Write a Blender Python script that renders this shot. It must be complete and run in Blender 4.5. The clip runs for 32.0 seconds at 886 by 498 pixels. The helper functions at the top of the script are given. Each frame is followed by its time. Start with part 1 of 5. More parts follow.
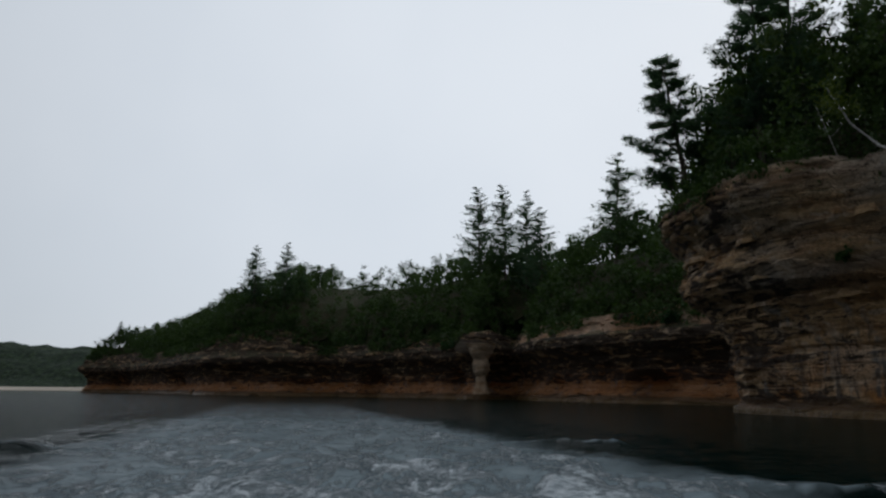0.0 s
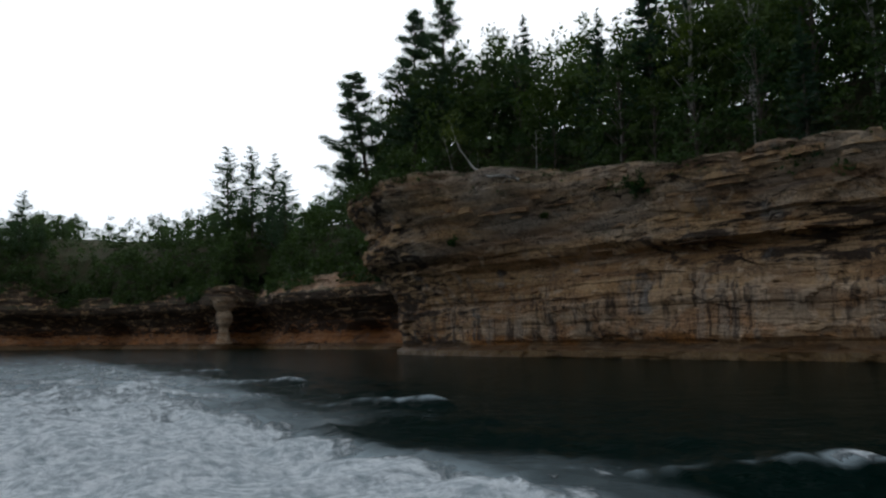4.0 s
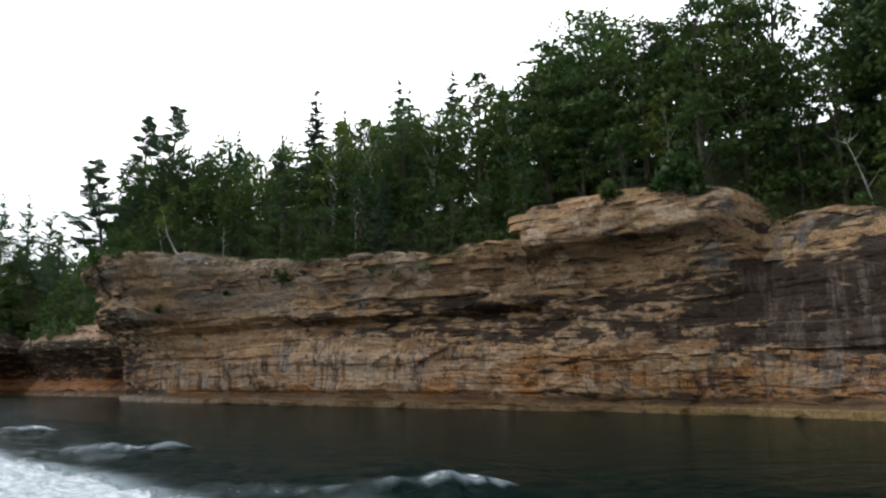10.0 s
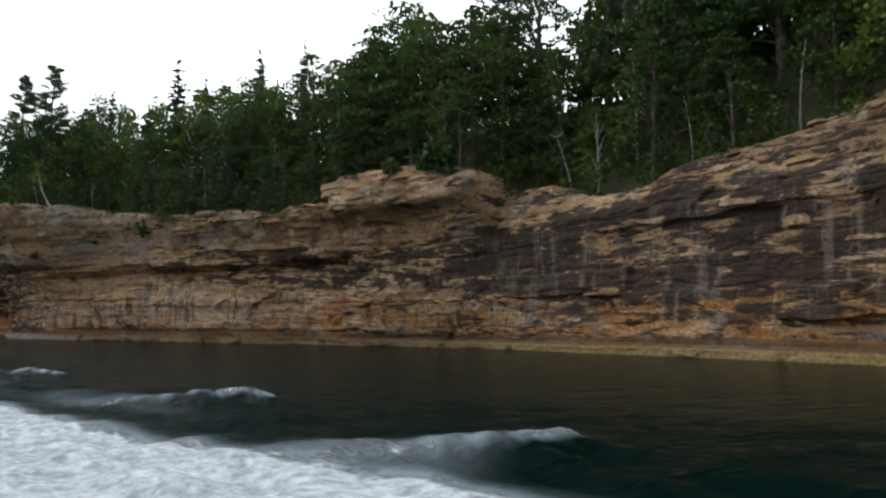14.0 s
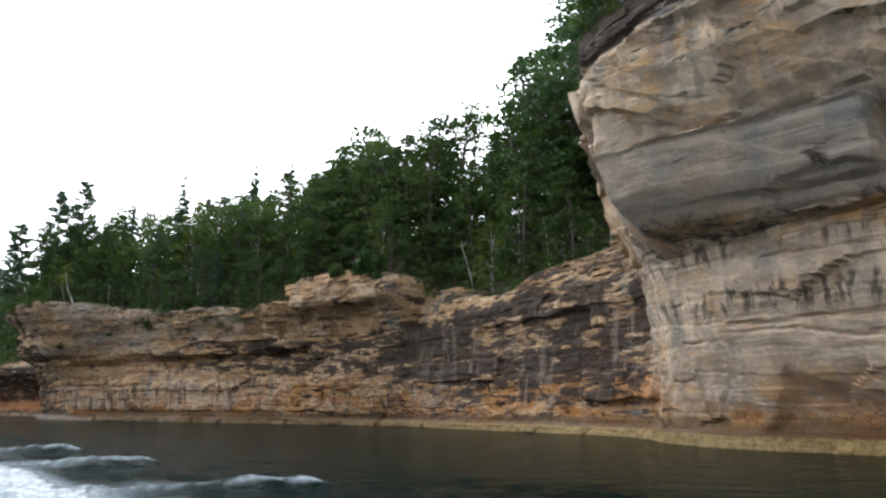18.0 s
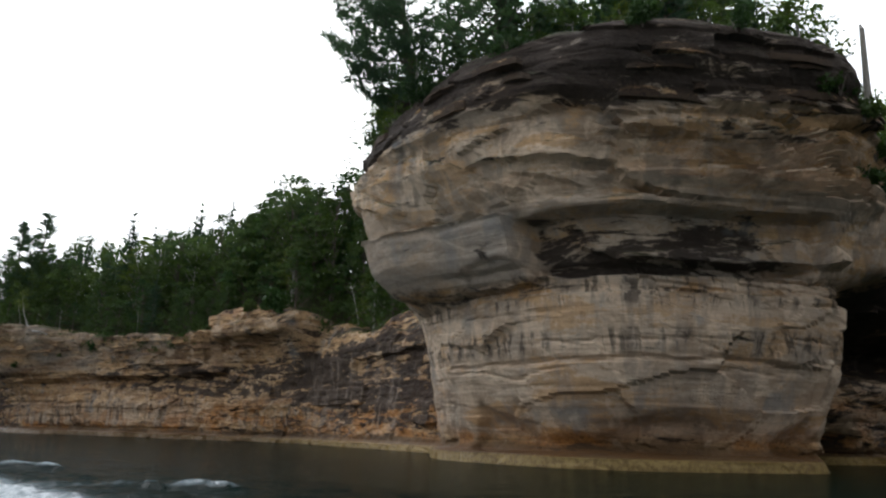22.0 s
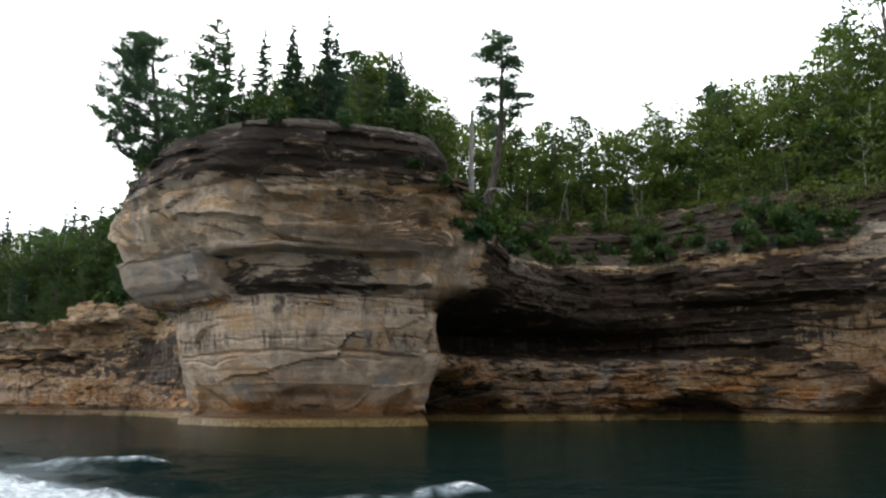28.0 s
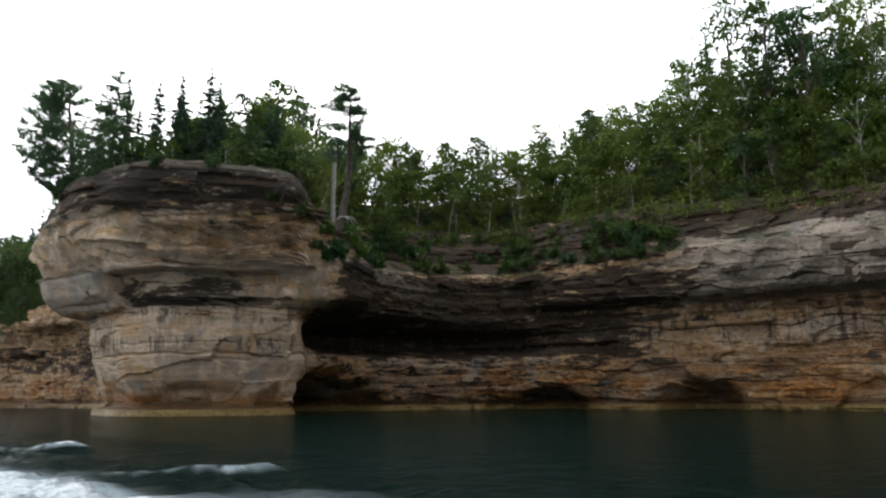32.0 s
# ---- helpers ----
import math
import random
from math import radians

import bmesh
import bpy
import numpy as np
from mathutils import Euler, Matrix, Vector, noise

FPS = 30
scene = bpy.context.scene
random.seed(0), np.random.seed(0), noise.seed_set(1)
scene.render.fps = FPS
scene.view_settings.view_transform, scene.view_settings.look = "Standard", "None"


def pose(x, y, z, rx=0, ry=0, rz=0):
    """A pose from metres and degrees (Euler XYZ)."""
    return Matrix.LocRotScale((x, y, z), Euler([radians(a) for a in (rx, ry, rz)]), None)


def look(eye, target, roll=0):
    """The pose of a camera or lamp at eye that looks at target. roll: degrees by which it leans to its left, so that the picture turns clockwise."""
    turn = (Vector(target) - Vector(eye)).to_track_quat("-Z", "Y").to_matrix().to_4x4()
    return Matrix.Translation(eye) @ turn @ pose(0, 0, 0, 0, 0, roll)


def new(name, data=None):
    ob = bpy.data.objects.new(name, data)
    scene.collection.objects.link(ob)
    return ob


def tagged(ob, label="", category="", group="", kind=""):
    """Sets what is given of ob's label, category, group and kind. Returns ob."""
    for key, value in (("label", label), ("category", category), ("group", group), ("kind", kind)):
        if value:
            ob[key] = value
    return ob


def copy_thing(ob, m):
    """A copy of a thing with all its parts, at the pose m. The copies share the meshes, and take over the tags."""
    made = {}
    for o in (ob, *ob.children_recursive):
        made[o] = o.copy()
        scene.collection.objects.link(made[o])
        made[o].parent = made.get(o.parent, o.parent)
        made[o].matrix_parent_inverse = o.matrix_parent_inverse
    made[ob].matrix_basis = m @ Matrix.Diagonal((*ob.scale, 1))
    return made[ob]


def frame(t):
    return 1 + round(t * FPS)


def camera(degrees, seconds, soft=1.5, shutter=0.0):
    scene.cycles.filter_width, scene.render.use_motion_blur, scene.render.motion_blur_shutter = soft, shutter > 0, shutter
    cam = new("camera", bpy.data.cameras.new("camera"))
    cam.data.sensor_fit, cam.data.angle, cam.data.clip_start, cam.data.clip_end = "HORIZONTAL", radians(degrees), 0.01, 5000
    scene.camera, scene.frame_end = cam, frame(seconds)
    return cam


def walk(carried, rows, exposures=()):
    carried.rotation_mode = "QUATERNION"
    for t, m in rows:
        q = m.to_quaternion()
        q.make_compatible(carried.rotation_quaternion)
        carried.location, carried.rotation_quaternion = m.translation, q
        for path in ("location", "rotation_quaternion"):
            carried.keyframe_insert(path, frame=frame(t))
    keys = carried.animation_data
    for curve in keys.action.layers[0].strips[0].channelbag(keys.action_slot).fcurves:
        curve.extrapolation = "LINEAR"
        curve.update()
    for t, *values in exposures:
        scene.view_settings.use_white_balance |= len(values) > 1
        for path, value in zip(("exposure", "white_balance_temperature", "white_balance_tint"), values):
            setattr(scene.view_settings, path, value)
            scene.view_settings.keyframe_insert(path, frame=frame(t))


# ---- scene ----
cam = camera(61.7, 32.0, 2.4)
PATH = [
    (0, (-1.521, 2.897, 2.149), (-1.574, 4.860, 2.527), 0.5),
    (0.5, (-0.633, 0.034, 2.156), (-0.657, 2.001, 2.516), 0.5),
    (1, (0.256, -2.830, 2.161), (0.271, -0.862, 2.517), 0.2),
    (1.5, (1.146, -5.697, 2.163), (1.208, -3.729, 2.513), 0.1),
    (2, (2.037, -8.570, 2.152), (2.146, -6.601, 2.483), -0.1),
    (2.5, (2.927, -11.452, 2.156), (3.106, -9.486, 2.481), -0.3),
    (3, (3.814, -14.341, 2.135), (4.064, -12.379, 2.429), -0.5),
    (3.5, (4.695, -17.236, 2.140), (5.097, -15.297, 2.422), -0.6),
    (4, (5.567, -20.134, 2.151), (6.116, -18.226, 2.394), -0.6),
    (4.5, (6.431, -23.033, 2.141), (7.088, -21.156, 2.351), -0.8),
    (6.5, (9.781, -34.637, 2.147), (10.633, -32.856, 2.468), -0.5),
    (7, (10.537, -37.439, 2.148), (11.397, -35.661, 2.465), -0.5),
    (7.5, (11.277, -40.225, 2.151), (12.157, -38.460, 2.484), -0.2),
    (8, (12.001, -43.003, 2.150), (12.904, -41.254, 2.502), -0.3),
    (8.5, (12.708, -45.780, 2.153), (13.622, -44.036, 2.506), -0.2),
    (9, (13.302, -48.524, 2.15), (14.235, -46.793, 2.514), -0.3),
    (9.5, (14.012, -51.333, 2.151), (14.974, -49.619, 2.524), -0.3),
    (10, (14.713, -54.159, 2.151), (15.673, -52.445, 2.524), 0.2),
    (10.5, (15.403, -57.003, 2.151), (16.406, -55.317, 2.542), 0.1),
    (11, (16.082, -59.86, 2.15), (17.07, -58.162, 2.526), 0.6),
    (11.5, (16.749, -62.727, 2.149), (17.635, -60.967, 2.49), 0.6),
    (12, (17.4, -65.585, 2.147), (18.287, -63.827, 2.492), 0.0),
    (12.5, (18.034, -68.425, 2.146), (18.94, -66.675, 2.484), -0.3),
    (13, (18.652, -71.237, 2.144), (19.577, -69.496, 2.476), 0.8),
    (13.5, (19.258, -74.021, 2.143), (20.265, -72.316, 2.425), 1.5),
    (14, (19.86, -76.786, 2.142), (20.969, -75.136, 2.357), 0.3),
    (14.5, (20.469, -79.549, 2.141), (21.613, -77.921, 2.345), -0.1),
    (15, (21.089, -82.314, 2.139), (22.236, -80.696, 2.395), -1.5),
    (15.5, (21.719, -85.084, 2.138), (22.868, -83.474, 2.434), -2.2),
    (17.5, (24.29, -96.174, 2.129), (25.261, -94.465, 2.499), 0.4),
    (18, (24.947, -98.942, 2.128), (25.917, -97.246, 2.552), 0.1),
    (18.5, (25.611, -101.702, 2.128), (26.586, -100.019, 2.592), 0.3),
    (19, (26.279, -104.44, 2.126), (27.265, -102.764, 2.593), 0.3),
    (19.5, (26.947, -107.149, 2.121), (27.936, -105.473, 2.583), 0.2),
    (20, (27.603, -109.826, 2.114), (28.607, -108.163, 2.59), 0.3),
    (20.5, (28.239, -112.473, 2.106), (29.227, -110.803, 2.589), 0.3),
    (21, (28.845, -115.099, 2.096), (29.831, -113.429, 2.585), 0.4),
    (21.5, (29.417, -117.713, 2.085), (30.407, -116.045, 2.571), 0.7),
    (22, (29.966, -120.325, 2.076), (30.947, -118.649, 2.557), 1.3),
    (22.5, (30.499, -122.947, 2.069), (31.485, -121.272, 2.543), 1.4),
    (23, (31.025, -125.598, 2.063), (32.055, -123.95, 2.535), 0.5),
    (23.5, (31.551, -128.28, 2.058), (32.621, -126.652, 2.514), 0.1),
    (24, (32.101, -130.97, 2.057), (33.241, -129.392, 2.515), -0.2),
    (24.5, (32.692, -133.646, 2.06), (33.821, -132.056, 2.501), 0.0),
    (25, (33.331, -136.299, 2.063), (34.459, -134.708, 2.506), -0.4),
    (25.5, (33.987, -138.932, 2.071), (35.107, -137.333, 2.505), -0.3),
    (27.5, (36.621, -149.414, 2.158), (37.73, -147.799, 2.558), -0.1),
    (28, (37.291, -152.035, 2.166), (38.412, -150.43, 2.574), -0.0),
    (28.5, (37.974, -154.669, 2.172), (39.108, -153.074, 2.581), -0.2),
    (29, (38.662, -157.33, 2.176), (39.795, -155.733, 2.585), 0.1),
    (29.5, (39.359, -160.016, 2.179), (40.482, -158.412, 2.584), -0.2),
    (30, (40.063, -162.725, 2.182), (41.19, -161.124, 2.586), -0.3),
    (30.5, (40.764, -165.458, 2.184), (41.869, -163.839, 2.58), -0.2),
    (31, (41.468, -168.202, 2.185), (42.575, -166.585, 2.584), -0.0),
    (31.5, (42.174, -170.952, 2.186), (43.269, -169.326, 2.579), -0.2),
    (32, (42.886, -173.703, 2.186), (44.002, -172.089, 2.572), -0.4),
]
EXPOSURES = [
    (0, -2.45, 6050, 8), (2.0, -2.35, 6050, 8), (3.0, -2.2, 6070, 8), (4.0, -1.82, 6080, 8), (4.5, -1.45, 6150, 9), (6.5, -0.42, 6330, 10), (12.0, -0.42, 6330, 10), (13.0, -0.5, 6330, 10),
    (14.0, -0.7, 6300, 10), (15.0, -0.05, 6300, 10), (15.5, 0.15, 6300, 10), (18.0, 0.0, 6200, 10), (19.0, -0.4, 6230, 10), (20.0, -0.66, 6270, 10), (23.0, -0.58, 6400, 10), (25.0, -0.28, 6430, 10), (28.0, -0.16, 6400, 10), (32.0, -0.32, 6430, 10),
]
walk(cam, [(t, look(eye, target, roll)) for t, eye, target, roll in PATH], EXPOSURES)

# ---- sky and sun: bright overcast ----
SUN_UP, SUN_ROUND = radians(26), radians(22)
world = bpy.data.worlds.new("overcast_sky")
scene.world = world
world.use_nodes = True
wn, wl = world.node_tree.nodes, world.node_tree.links
wn.clear()
sky = wn.new("ShaderNodeTexSky")
sky.sky_type, sky.sun_disc, sky.sun_elevation, sky.sun_rotation = "NISHITA", False, SUN_UP, SUN_ROUND
sky_bg = wn.new("ShaderNodeBackground")
sky_bg.inputs["Strength"].default_value = 0.02
wl.new(sky.outputs["Color"], sky_bg.inputs["Color"])
cloud_bg = wn.new("ShaderNodeBackground")
cloud_bg.inputs["Strength"].default_value = 1.0
coord = wn.new("ShaderNodeTexCoord")
cloud = wn.new("ShaderNodeTexNoise")
cloud.inputs["Scale"].default_value, cloud.inputs["Detail"].default_value = 1.6, 4
wl.new(coord.outputs["Generated"], cloud.inputs["Vector"])
cloud_ramp = wn.new("ShaderNodeValToRGB")
cloud_ramp.color_ramp.elements[0].position, cloud_ramp.color_ramp.elements[0].color = 0.3, (0.86, 0.89, 0.93, 1)
cloud_ramp.color_ramp.elements[1].position, cloud_ramp.color_ramp.elements[1].color = 0.7, (0.99, 1.0, 1.02, 1)
wl.new(cloud.outputs["Fac"], cloud_ramp.inputs["Fac"])
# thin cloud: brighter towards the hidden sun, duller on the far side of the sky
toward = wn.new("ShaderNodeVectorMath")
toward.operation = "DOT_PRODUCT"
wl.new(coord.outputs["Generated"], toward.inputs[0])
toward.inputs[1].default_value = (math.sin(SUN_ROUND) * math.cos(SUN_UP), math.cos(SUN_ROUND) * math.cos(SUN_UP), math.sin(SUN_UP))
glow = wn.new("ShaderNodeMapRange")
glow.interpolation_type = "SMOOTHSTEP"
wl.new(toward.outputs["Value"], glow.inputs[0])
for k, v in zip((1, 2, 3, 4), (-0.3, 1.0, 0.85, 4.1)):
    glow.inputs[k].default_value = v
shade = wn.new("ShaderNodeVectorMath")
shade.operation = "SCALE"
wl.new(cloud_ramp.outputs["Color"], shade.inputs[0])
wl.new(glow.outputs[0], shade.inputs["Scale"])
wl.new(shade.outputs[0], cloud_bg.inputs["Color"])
both = wn.new("ShaderNodeAddShader")
wl.new(sky_bg.outputs[0], both.inputs[0])
wl.new(cloud_bg.outputs[0], both.inputs[1])
out = wn.new("ShaderNodeOutputWorld")
wl.new(both.outputs[0], out.inputs["Surface"])

sun = new("sun", bpy.data.lights.new("sun", "SUN"))
sun.data.energy, sun.data.angle, sun.data.color = 0.3, radians(40), (1.0, 0.97, 0.92)
sun_from = Vector((math.sin(SUN_ROUND) * math.cos(SUN_UP), math.cos(SUN_ROUND) * math.cos(SUN_UP), math.sin(SUN_UP)))
sun.matrix_basis = look(sun_from * 300, (0, 0, 0))


# ---- materials ----
class Nodes:
    """A small builder for node materials."""

    def __init__(self, name):
        self.mat = bpy.data.materials.new(name)
        self.mat.use_nodes = True
        self.tree = self.mat.node_tree
        self.tree.nodes.clear()
        self.out = self.tree.nodes.new("ShaderNodeOutputMaterial")
        self.bsdf = self.tree.nodes.new("ShaderNodeBsdfPrincipled")
        self.link(self.bsdf.outputs[0], self.out.inputs["Surface"])

    def link(self, a, b):
        self.tree.links.new(a, b)

    def put(self, socket, value):
        if isinstance(value, bpy.types.NodeSocket):
            self.link(value, socket)
        elif isinstance(value, tuple) and len(value) == 3 and socket.type == "RGBA":
            socket.default_value = (*value, 1)
        else:
            socket.default_value = value

    def position(self):
        return self.tree.nodes.new("ShaderNodeNewGeometry").outputs["Position"]

    def normal_z(self):
        return self.xyz(self.tree.nodes.new("ShaderNodeNewGeometry").outputs["Normal"])[2]

    def object_place(self):
        return self.tree.nodes.new("ShaderNodeTexCoord").outputs["Object"]

    def scaled(self, vector, scale, move=(0, 0, 0)):
        n = self.tree.nodes.new("ShaderNodeMapping")
        self.link(vector, n.inputs["Vector"])
        n.inputs["Scale"].default_value, n.inputs["Location"].default_value = scale, move
        return n.outputs[0]

    def noise(self, vector, scale=1.0, detail=4.0, rough=0.55, bend=0.0):
        n = self.tree.nodes.new("ShaderNodeTexNoise")
        self.link(vector, n.inputs["Vector"])
        n.inputs["Scale"].default_value, n.inputs["Detail"].default_value = scale, detail
        n.inputs["Roughness"].default_value, n.inputs["Distortion"].default_value = rough, bend
        return n.outputs["Fac"]

    def voronoi(self, vector, scale=1.0, feature="F1"):
        n = self.tree.nodes.new("ShaderNodeTexVoronoi")
        n.feature = feature
        self.link(vector, n.inputs["Vector"])
        n.inputs["Scale"].default_value = scale
        return n.outputs["Distance"]

    def cell(self, vector, scale=1.0):
        """A lot for each angular cell."""
        n = self.tree.nodes.new("ShaderNodeTexVoronoi")
        self.link(vector, n.inputs["Vector"])
        n.inputs["Scale"].default_value = scale
        return self.xyz(n.outputs["Color"])[0]

    def warped(self, vector, scale, amount):
        """The place pushed about by noise."""
        a = self.tree.nodes.new("ShaderNodeTexNoise")
        self.link(vector, a.inputs["Vector"])
        a.inputs["Scale"].default_value, a.inputs["Detail"].default_value = scale, 4
        b = self.tree.nodes.new("ShaderNodeVectorMath")
        b.operation = "MULTIPLY_ADD"
        self.link(a.outputs["Color"], b.inputs[0])
        b.inputs[1].default_value = (amount, amount, amount)
        self.link(vector, b.inputs[2])
        return b.outputs[0]

    def range(self, value, a, b, c=0.0, d=1.0):
        n = self.tree.nodes.new("ShaderNodeMapRange")
        n.interpolation_type = "SMOOTHSTEP"
        self.put(n.inputs[0], value)
        for k, v in zip((1, 2, 3, 4), (a, b, c, d)):
            n.inputs[k].default_value = v
        return n.outputs[0]

    def sum(self, op, a, b=0.0):
        n = self.tree.nodes.new("ShaderNodeMath")
        n.operation = op
        self.put(n.inputs[0], a)
        self.put(n.inputs[1], b)
        return n.outputs[0]

    def mix(self, fac, a, b, how="MIX"):
        n = self.tree.nodes.new("ShaderNodeMix")
        n.data_type, n.blend_type = "RGBA", how
        self.put(n.inputs[0], fac)
        self.put(n.inputs[6], a)
        self.put(n.inputs[7], b)
        return n.outputs[2]

    def xyz(self, vector):
        n = self.tree.nodes.new("ShaderNodeSeparateXYZ")
        self.link(vector, n.inputs[0])
        return n.outputs

    def attribute(self, name):
        n = self.tree.nodes.new("ShaderNodeAttribute")
        n.attribute_name = name
        return n.outputs["Fac"]

    def by_object(self):
        return self.tree.nodes.new("ShaderNodeObjectInfo").outputs["Random"]

    def by_island(self):
        return self.tree.nodes.new("ShaderNodeNewGeometry").outputs["Random Per Island"]

    def bump(self, height, strength=0.5, distance=0.1):
        n = self.tree.nodes.new("ShaderNodeBump")
        self.link(height, n.inputs["Height"])
        n.inputs["Strength"].default_value, n.inputs["Distance"].default_value = strength, distance
        self.link(n.outputs[0], self.bsdf.inputs["Normal"])

    def done(self, colour, rough=0.8, **more):
        self.put(self.bsdf.inputs["Base Color"], colour)
        self.put(self.bsdf.inputs["Roughness"], rough)
        for key, value in more.items():
            self.put(self.bsdf.inputs[key.replace("_", " ")], value)
        return self.mat


def rock_material():
    n = Nodes("sandstone")
    p = n.position()
    z = n.xyz(p)[2]
    warm, dark, grey, run = n.attribute("warm"), n.attribute("dark"), n.attribute("grey"), n.attribute("run_off")
    wide = n.noise(n.scaled(p, (0.07, 0.07, 0.35)), 1.0, 3)
    strata = n.noise(n.scaled(p, (0.05, 0.05, 1.3)), 1.0, 6, 0.7, 0.5)
    thin = n.noise(n.scaled(p, (0.14, 0.14, 5.0)), 1.0, 5, 0.65, 0.5)
    grain = n.noise(p, 2.8, 9, 0.76)
    blotch = n.noise(n.scaled(p, (0.16, 0.16, 0.42)), 1.0, 6, 0.62, 0.6)
    patch = n.noise(n.scaled(p, (0.2, 0.2, 1.0), (31, 7, 3)), 1.0, 9, 0.74, 0.9)
    bent = n.warped(p, 0.9, 0.9)
    spall, chip = n.cell(n.scaled(bent, (0.34, 0.34, 1.2))), n.cell(n.scaled(bent, (0.9, 0.9, 3.0), (3, 5, 7)))
    streak = n.noise(n.scaled(n.warped(p, 0.5, 0.8), (1.3, 1.3, 0.1)), 1.0, 6, 0.68, 0.3)
    streak2 = n.noise(n.scaled(p, (0.7, 0.7, 0.05), (9, 4, 0)), 1.0, 5, 0.6, 0.15)
    base = n.mix(n.range(strata, 0.38, 0.62), (0.45, 0.25, 0.11), (0.67, 0.43, 0.215))
    base = n.mix(n.range(wide, 0.42, 0.62), base, (0.54, 0.36, 0.205))
    base = n.mix(n.range(strata, 0.6, 0.68, 0, 0.7), base, (0.7, 0.51, 0.33))
    base = n.mix(n.range(n.sum("ADD", spall, n.sum("MULTIPLY", chip, 0.4)), 0.5, 1.15, 0.0, 0.45), base, (0.76, 0.54, 0.31))
    base = n.mix(n.range(n.sum("ADD", spall, n.sum("MULTIPLY", chip, 0.4)), 0.5, 0.2, 0.0, 0.5), base, (0.25, 0.15, 0.085))
    # broad bands, fresh pale scars
    band = n.noise(n.scaled(p, (0.03, 0.03, 0.32), (3, 8, 1)), 1.0, 4, 0.6, 0.8)
    base = n.mix(n.range(band, 0.5, 0.4, 0.0, 0.6), base, (0.22, 0.13, 0.075))
    scar = n.noise(n.scaled(p, (0.26, 0.26, 0.5), (5, 50, 9)), 1.0, 5, 0.55, 1.4)
    base = n.mix(n.range(n.sum("ADD", scar, n.sum("MULTIPLY", n.attribute("pale"), 0.16)), 0.57, 0.61, 0.0, 0.8), base, (0.72, 0.54, 0.37))
    # iron: ochre and rust low on the face and where the rock is warm
    rust = n.sum("MULTIPLY", n.range(blotch, 0.42, 0.6), n.range(n.sum("ADD", z, n.sum("MULTIPLY", warm, -9.0)), 9.0, 0.5))
    base = n.mix(n.sum("MULTIPLY", rust, 0.85), base, (0.52, 0.22, 0.05))
    base = n.mix(n.sum("MULTIPLY", n.range(warm, 0.3, 1.0), 0.65), base, (0.5, 0.2, 0.08))
    # damp stains that hang down the whole face
    hang = n.noise(n.scaled(p, (0.8, 0.8, 0.11), (8, 1, 5)), 1.0, 6, 0.66, 0.25)
    base = n.mix(n.range(hang, 0.52, 0.66, 0.0, 0.45), base, n.mix(1.0, base, (0.4, 0.37, 0.36), "MULTIPLY"))
    # thick-bedded stone: broad mottling of tan, ochre and grey with hanging veils
    massive = n.attribute("massive")
    mottle, veil = n.noise(n.scaled(p, (0.22, 0.22, 0.3), (4, 9, 2)), 1.0, 7, 0.62, 0.8), n.noise(n.scaled(p, (0.5, 0.5, 0.09), (1, 6, 8)), 1.0, 5, 0.6, 0.3)
    skin = n.mix(n.range(mottle, 0.42, 0.56), (0.37, 0.275, 0.19), (0.84, 0.67, 0.49))
    skin = n.mix(n.range(n.sum("ADD", blotch, n.sum("MULTIPLY", n.sum("SUBTRACT", grain, 0.5), 0.3)), 0.51, 0.57, 0.0, 0.85), skin, (0.66, 0.4, 0.18))
    skin = n.mix(n.range(patch, 0.55, 0.59, 0.0, 0.75), skin, (0.8, 0.67, 0.51))
    skin = n.mix(n.range(veil, 0.51, 0.6, 0.0, 0.58), skin, (0.24, 0.22, 0.2))
    base = n.mix(n.sum("MULTIPLY", massive, 0.82), base, skin)
    # grey weathered skin; in the recess beside the nose also painted shade
    base = n.mix(n.sum("MULTIPLY", n.range(n.sum("ADD", grey, n.sum("SUBTRACT", wide, 0.5)), 0.35, 0.8), 0.85), base, (0.42, 0.37, 0.315))
    base = n.mix(n.sum("MULTIPLY", n.range(n.sum("ADD", grey, n.sum("SUBTRACT", patch, 0.5)), 0.68, 0.86), 0.5), base, (0.15, 0.145, 0.14))
    # dark bedding lines
    lines = n.sum("SUBTRACT", 1.0, n.sum("MULTIPLY", massive, 0.65))
    base = n.mix(n.sum("MULTIPLY", lines, n.range(thin, 0.42, 0.3, 0.0, 0.65)), base, (0.1, 0.066, 0.045))
    base = n.mix(n.sum("MULTIPLY", lines, n.range(strata, 0.37, 0.29, 0.0, 0.7)), base, (0.07, 0.052, 0.042))
    base = n.mix(n.sum("MULTIPLY", n.attribute("pale"), 0.45), base, n.mix(n.range(strata, 0.4, 0.6), (0.5, 0.38, 0.27), (0.66, 0.53, 0.41)))
    # black mineral skin in ragged patches, drawn out along the beds; also painted recess shade
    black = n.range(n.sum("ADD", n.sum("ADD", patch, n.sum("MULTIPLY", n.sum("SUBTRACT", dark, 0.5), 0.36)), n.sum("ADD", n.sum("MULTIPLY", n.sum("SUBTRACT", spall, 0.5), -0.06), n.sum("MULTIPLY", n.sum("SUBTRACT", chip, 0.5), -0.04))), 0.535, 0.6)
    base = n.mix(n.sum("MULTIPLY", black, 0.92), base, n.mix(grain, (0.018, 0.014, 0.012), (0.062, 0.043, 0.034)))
    # run-off: black and pale vertical streaks below the seeps
    drip = n.noise(n.scaled(p, (0.16, 0.16, 0.2), (14, 3, 9)), 1.0, 4, 0.6, 0.6)
    seep = n.sum("MULTIPLY", run, n.range(drip, 0.4, 0.52))
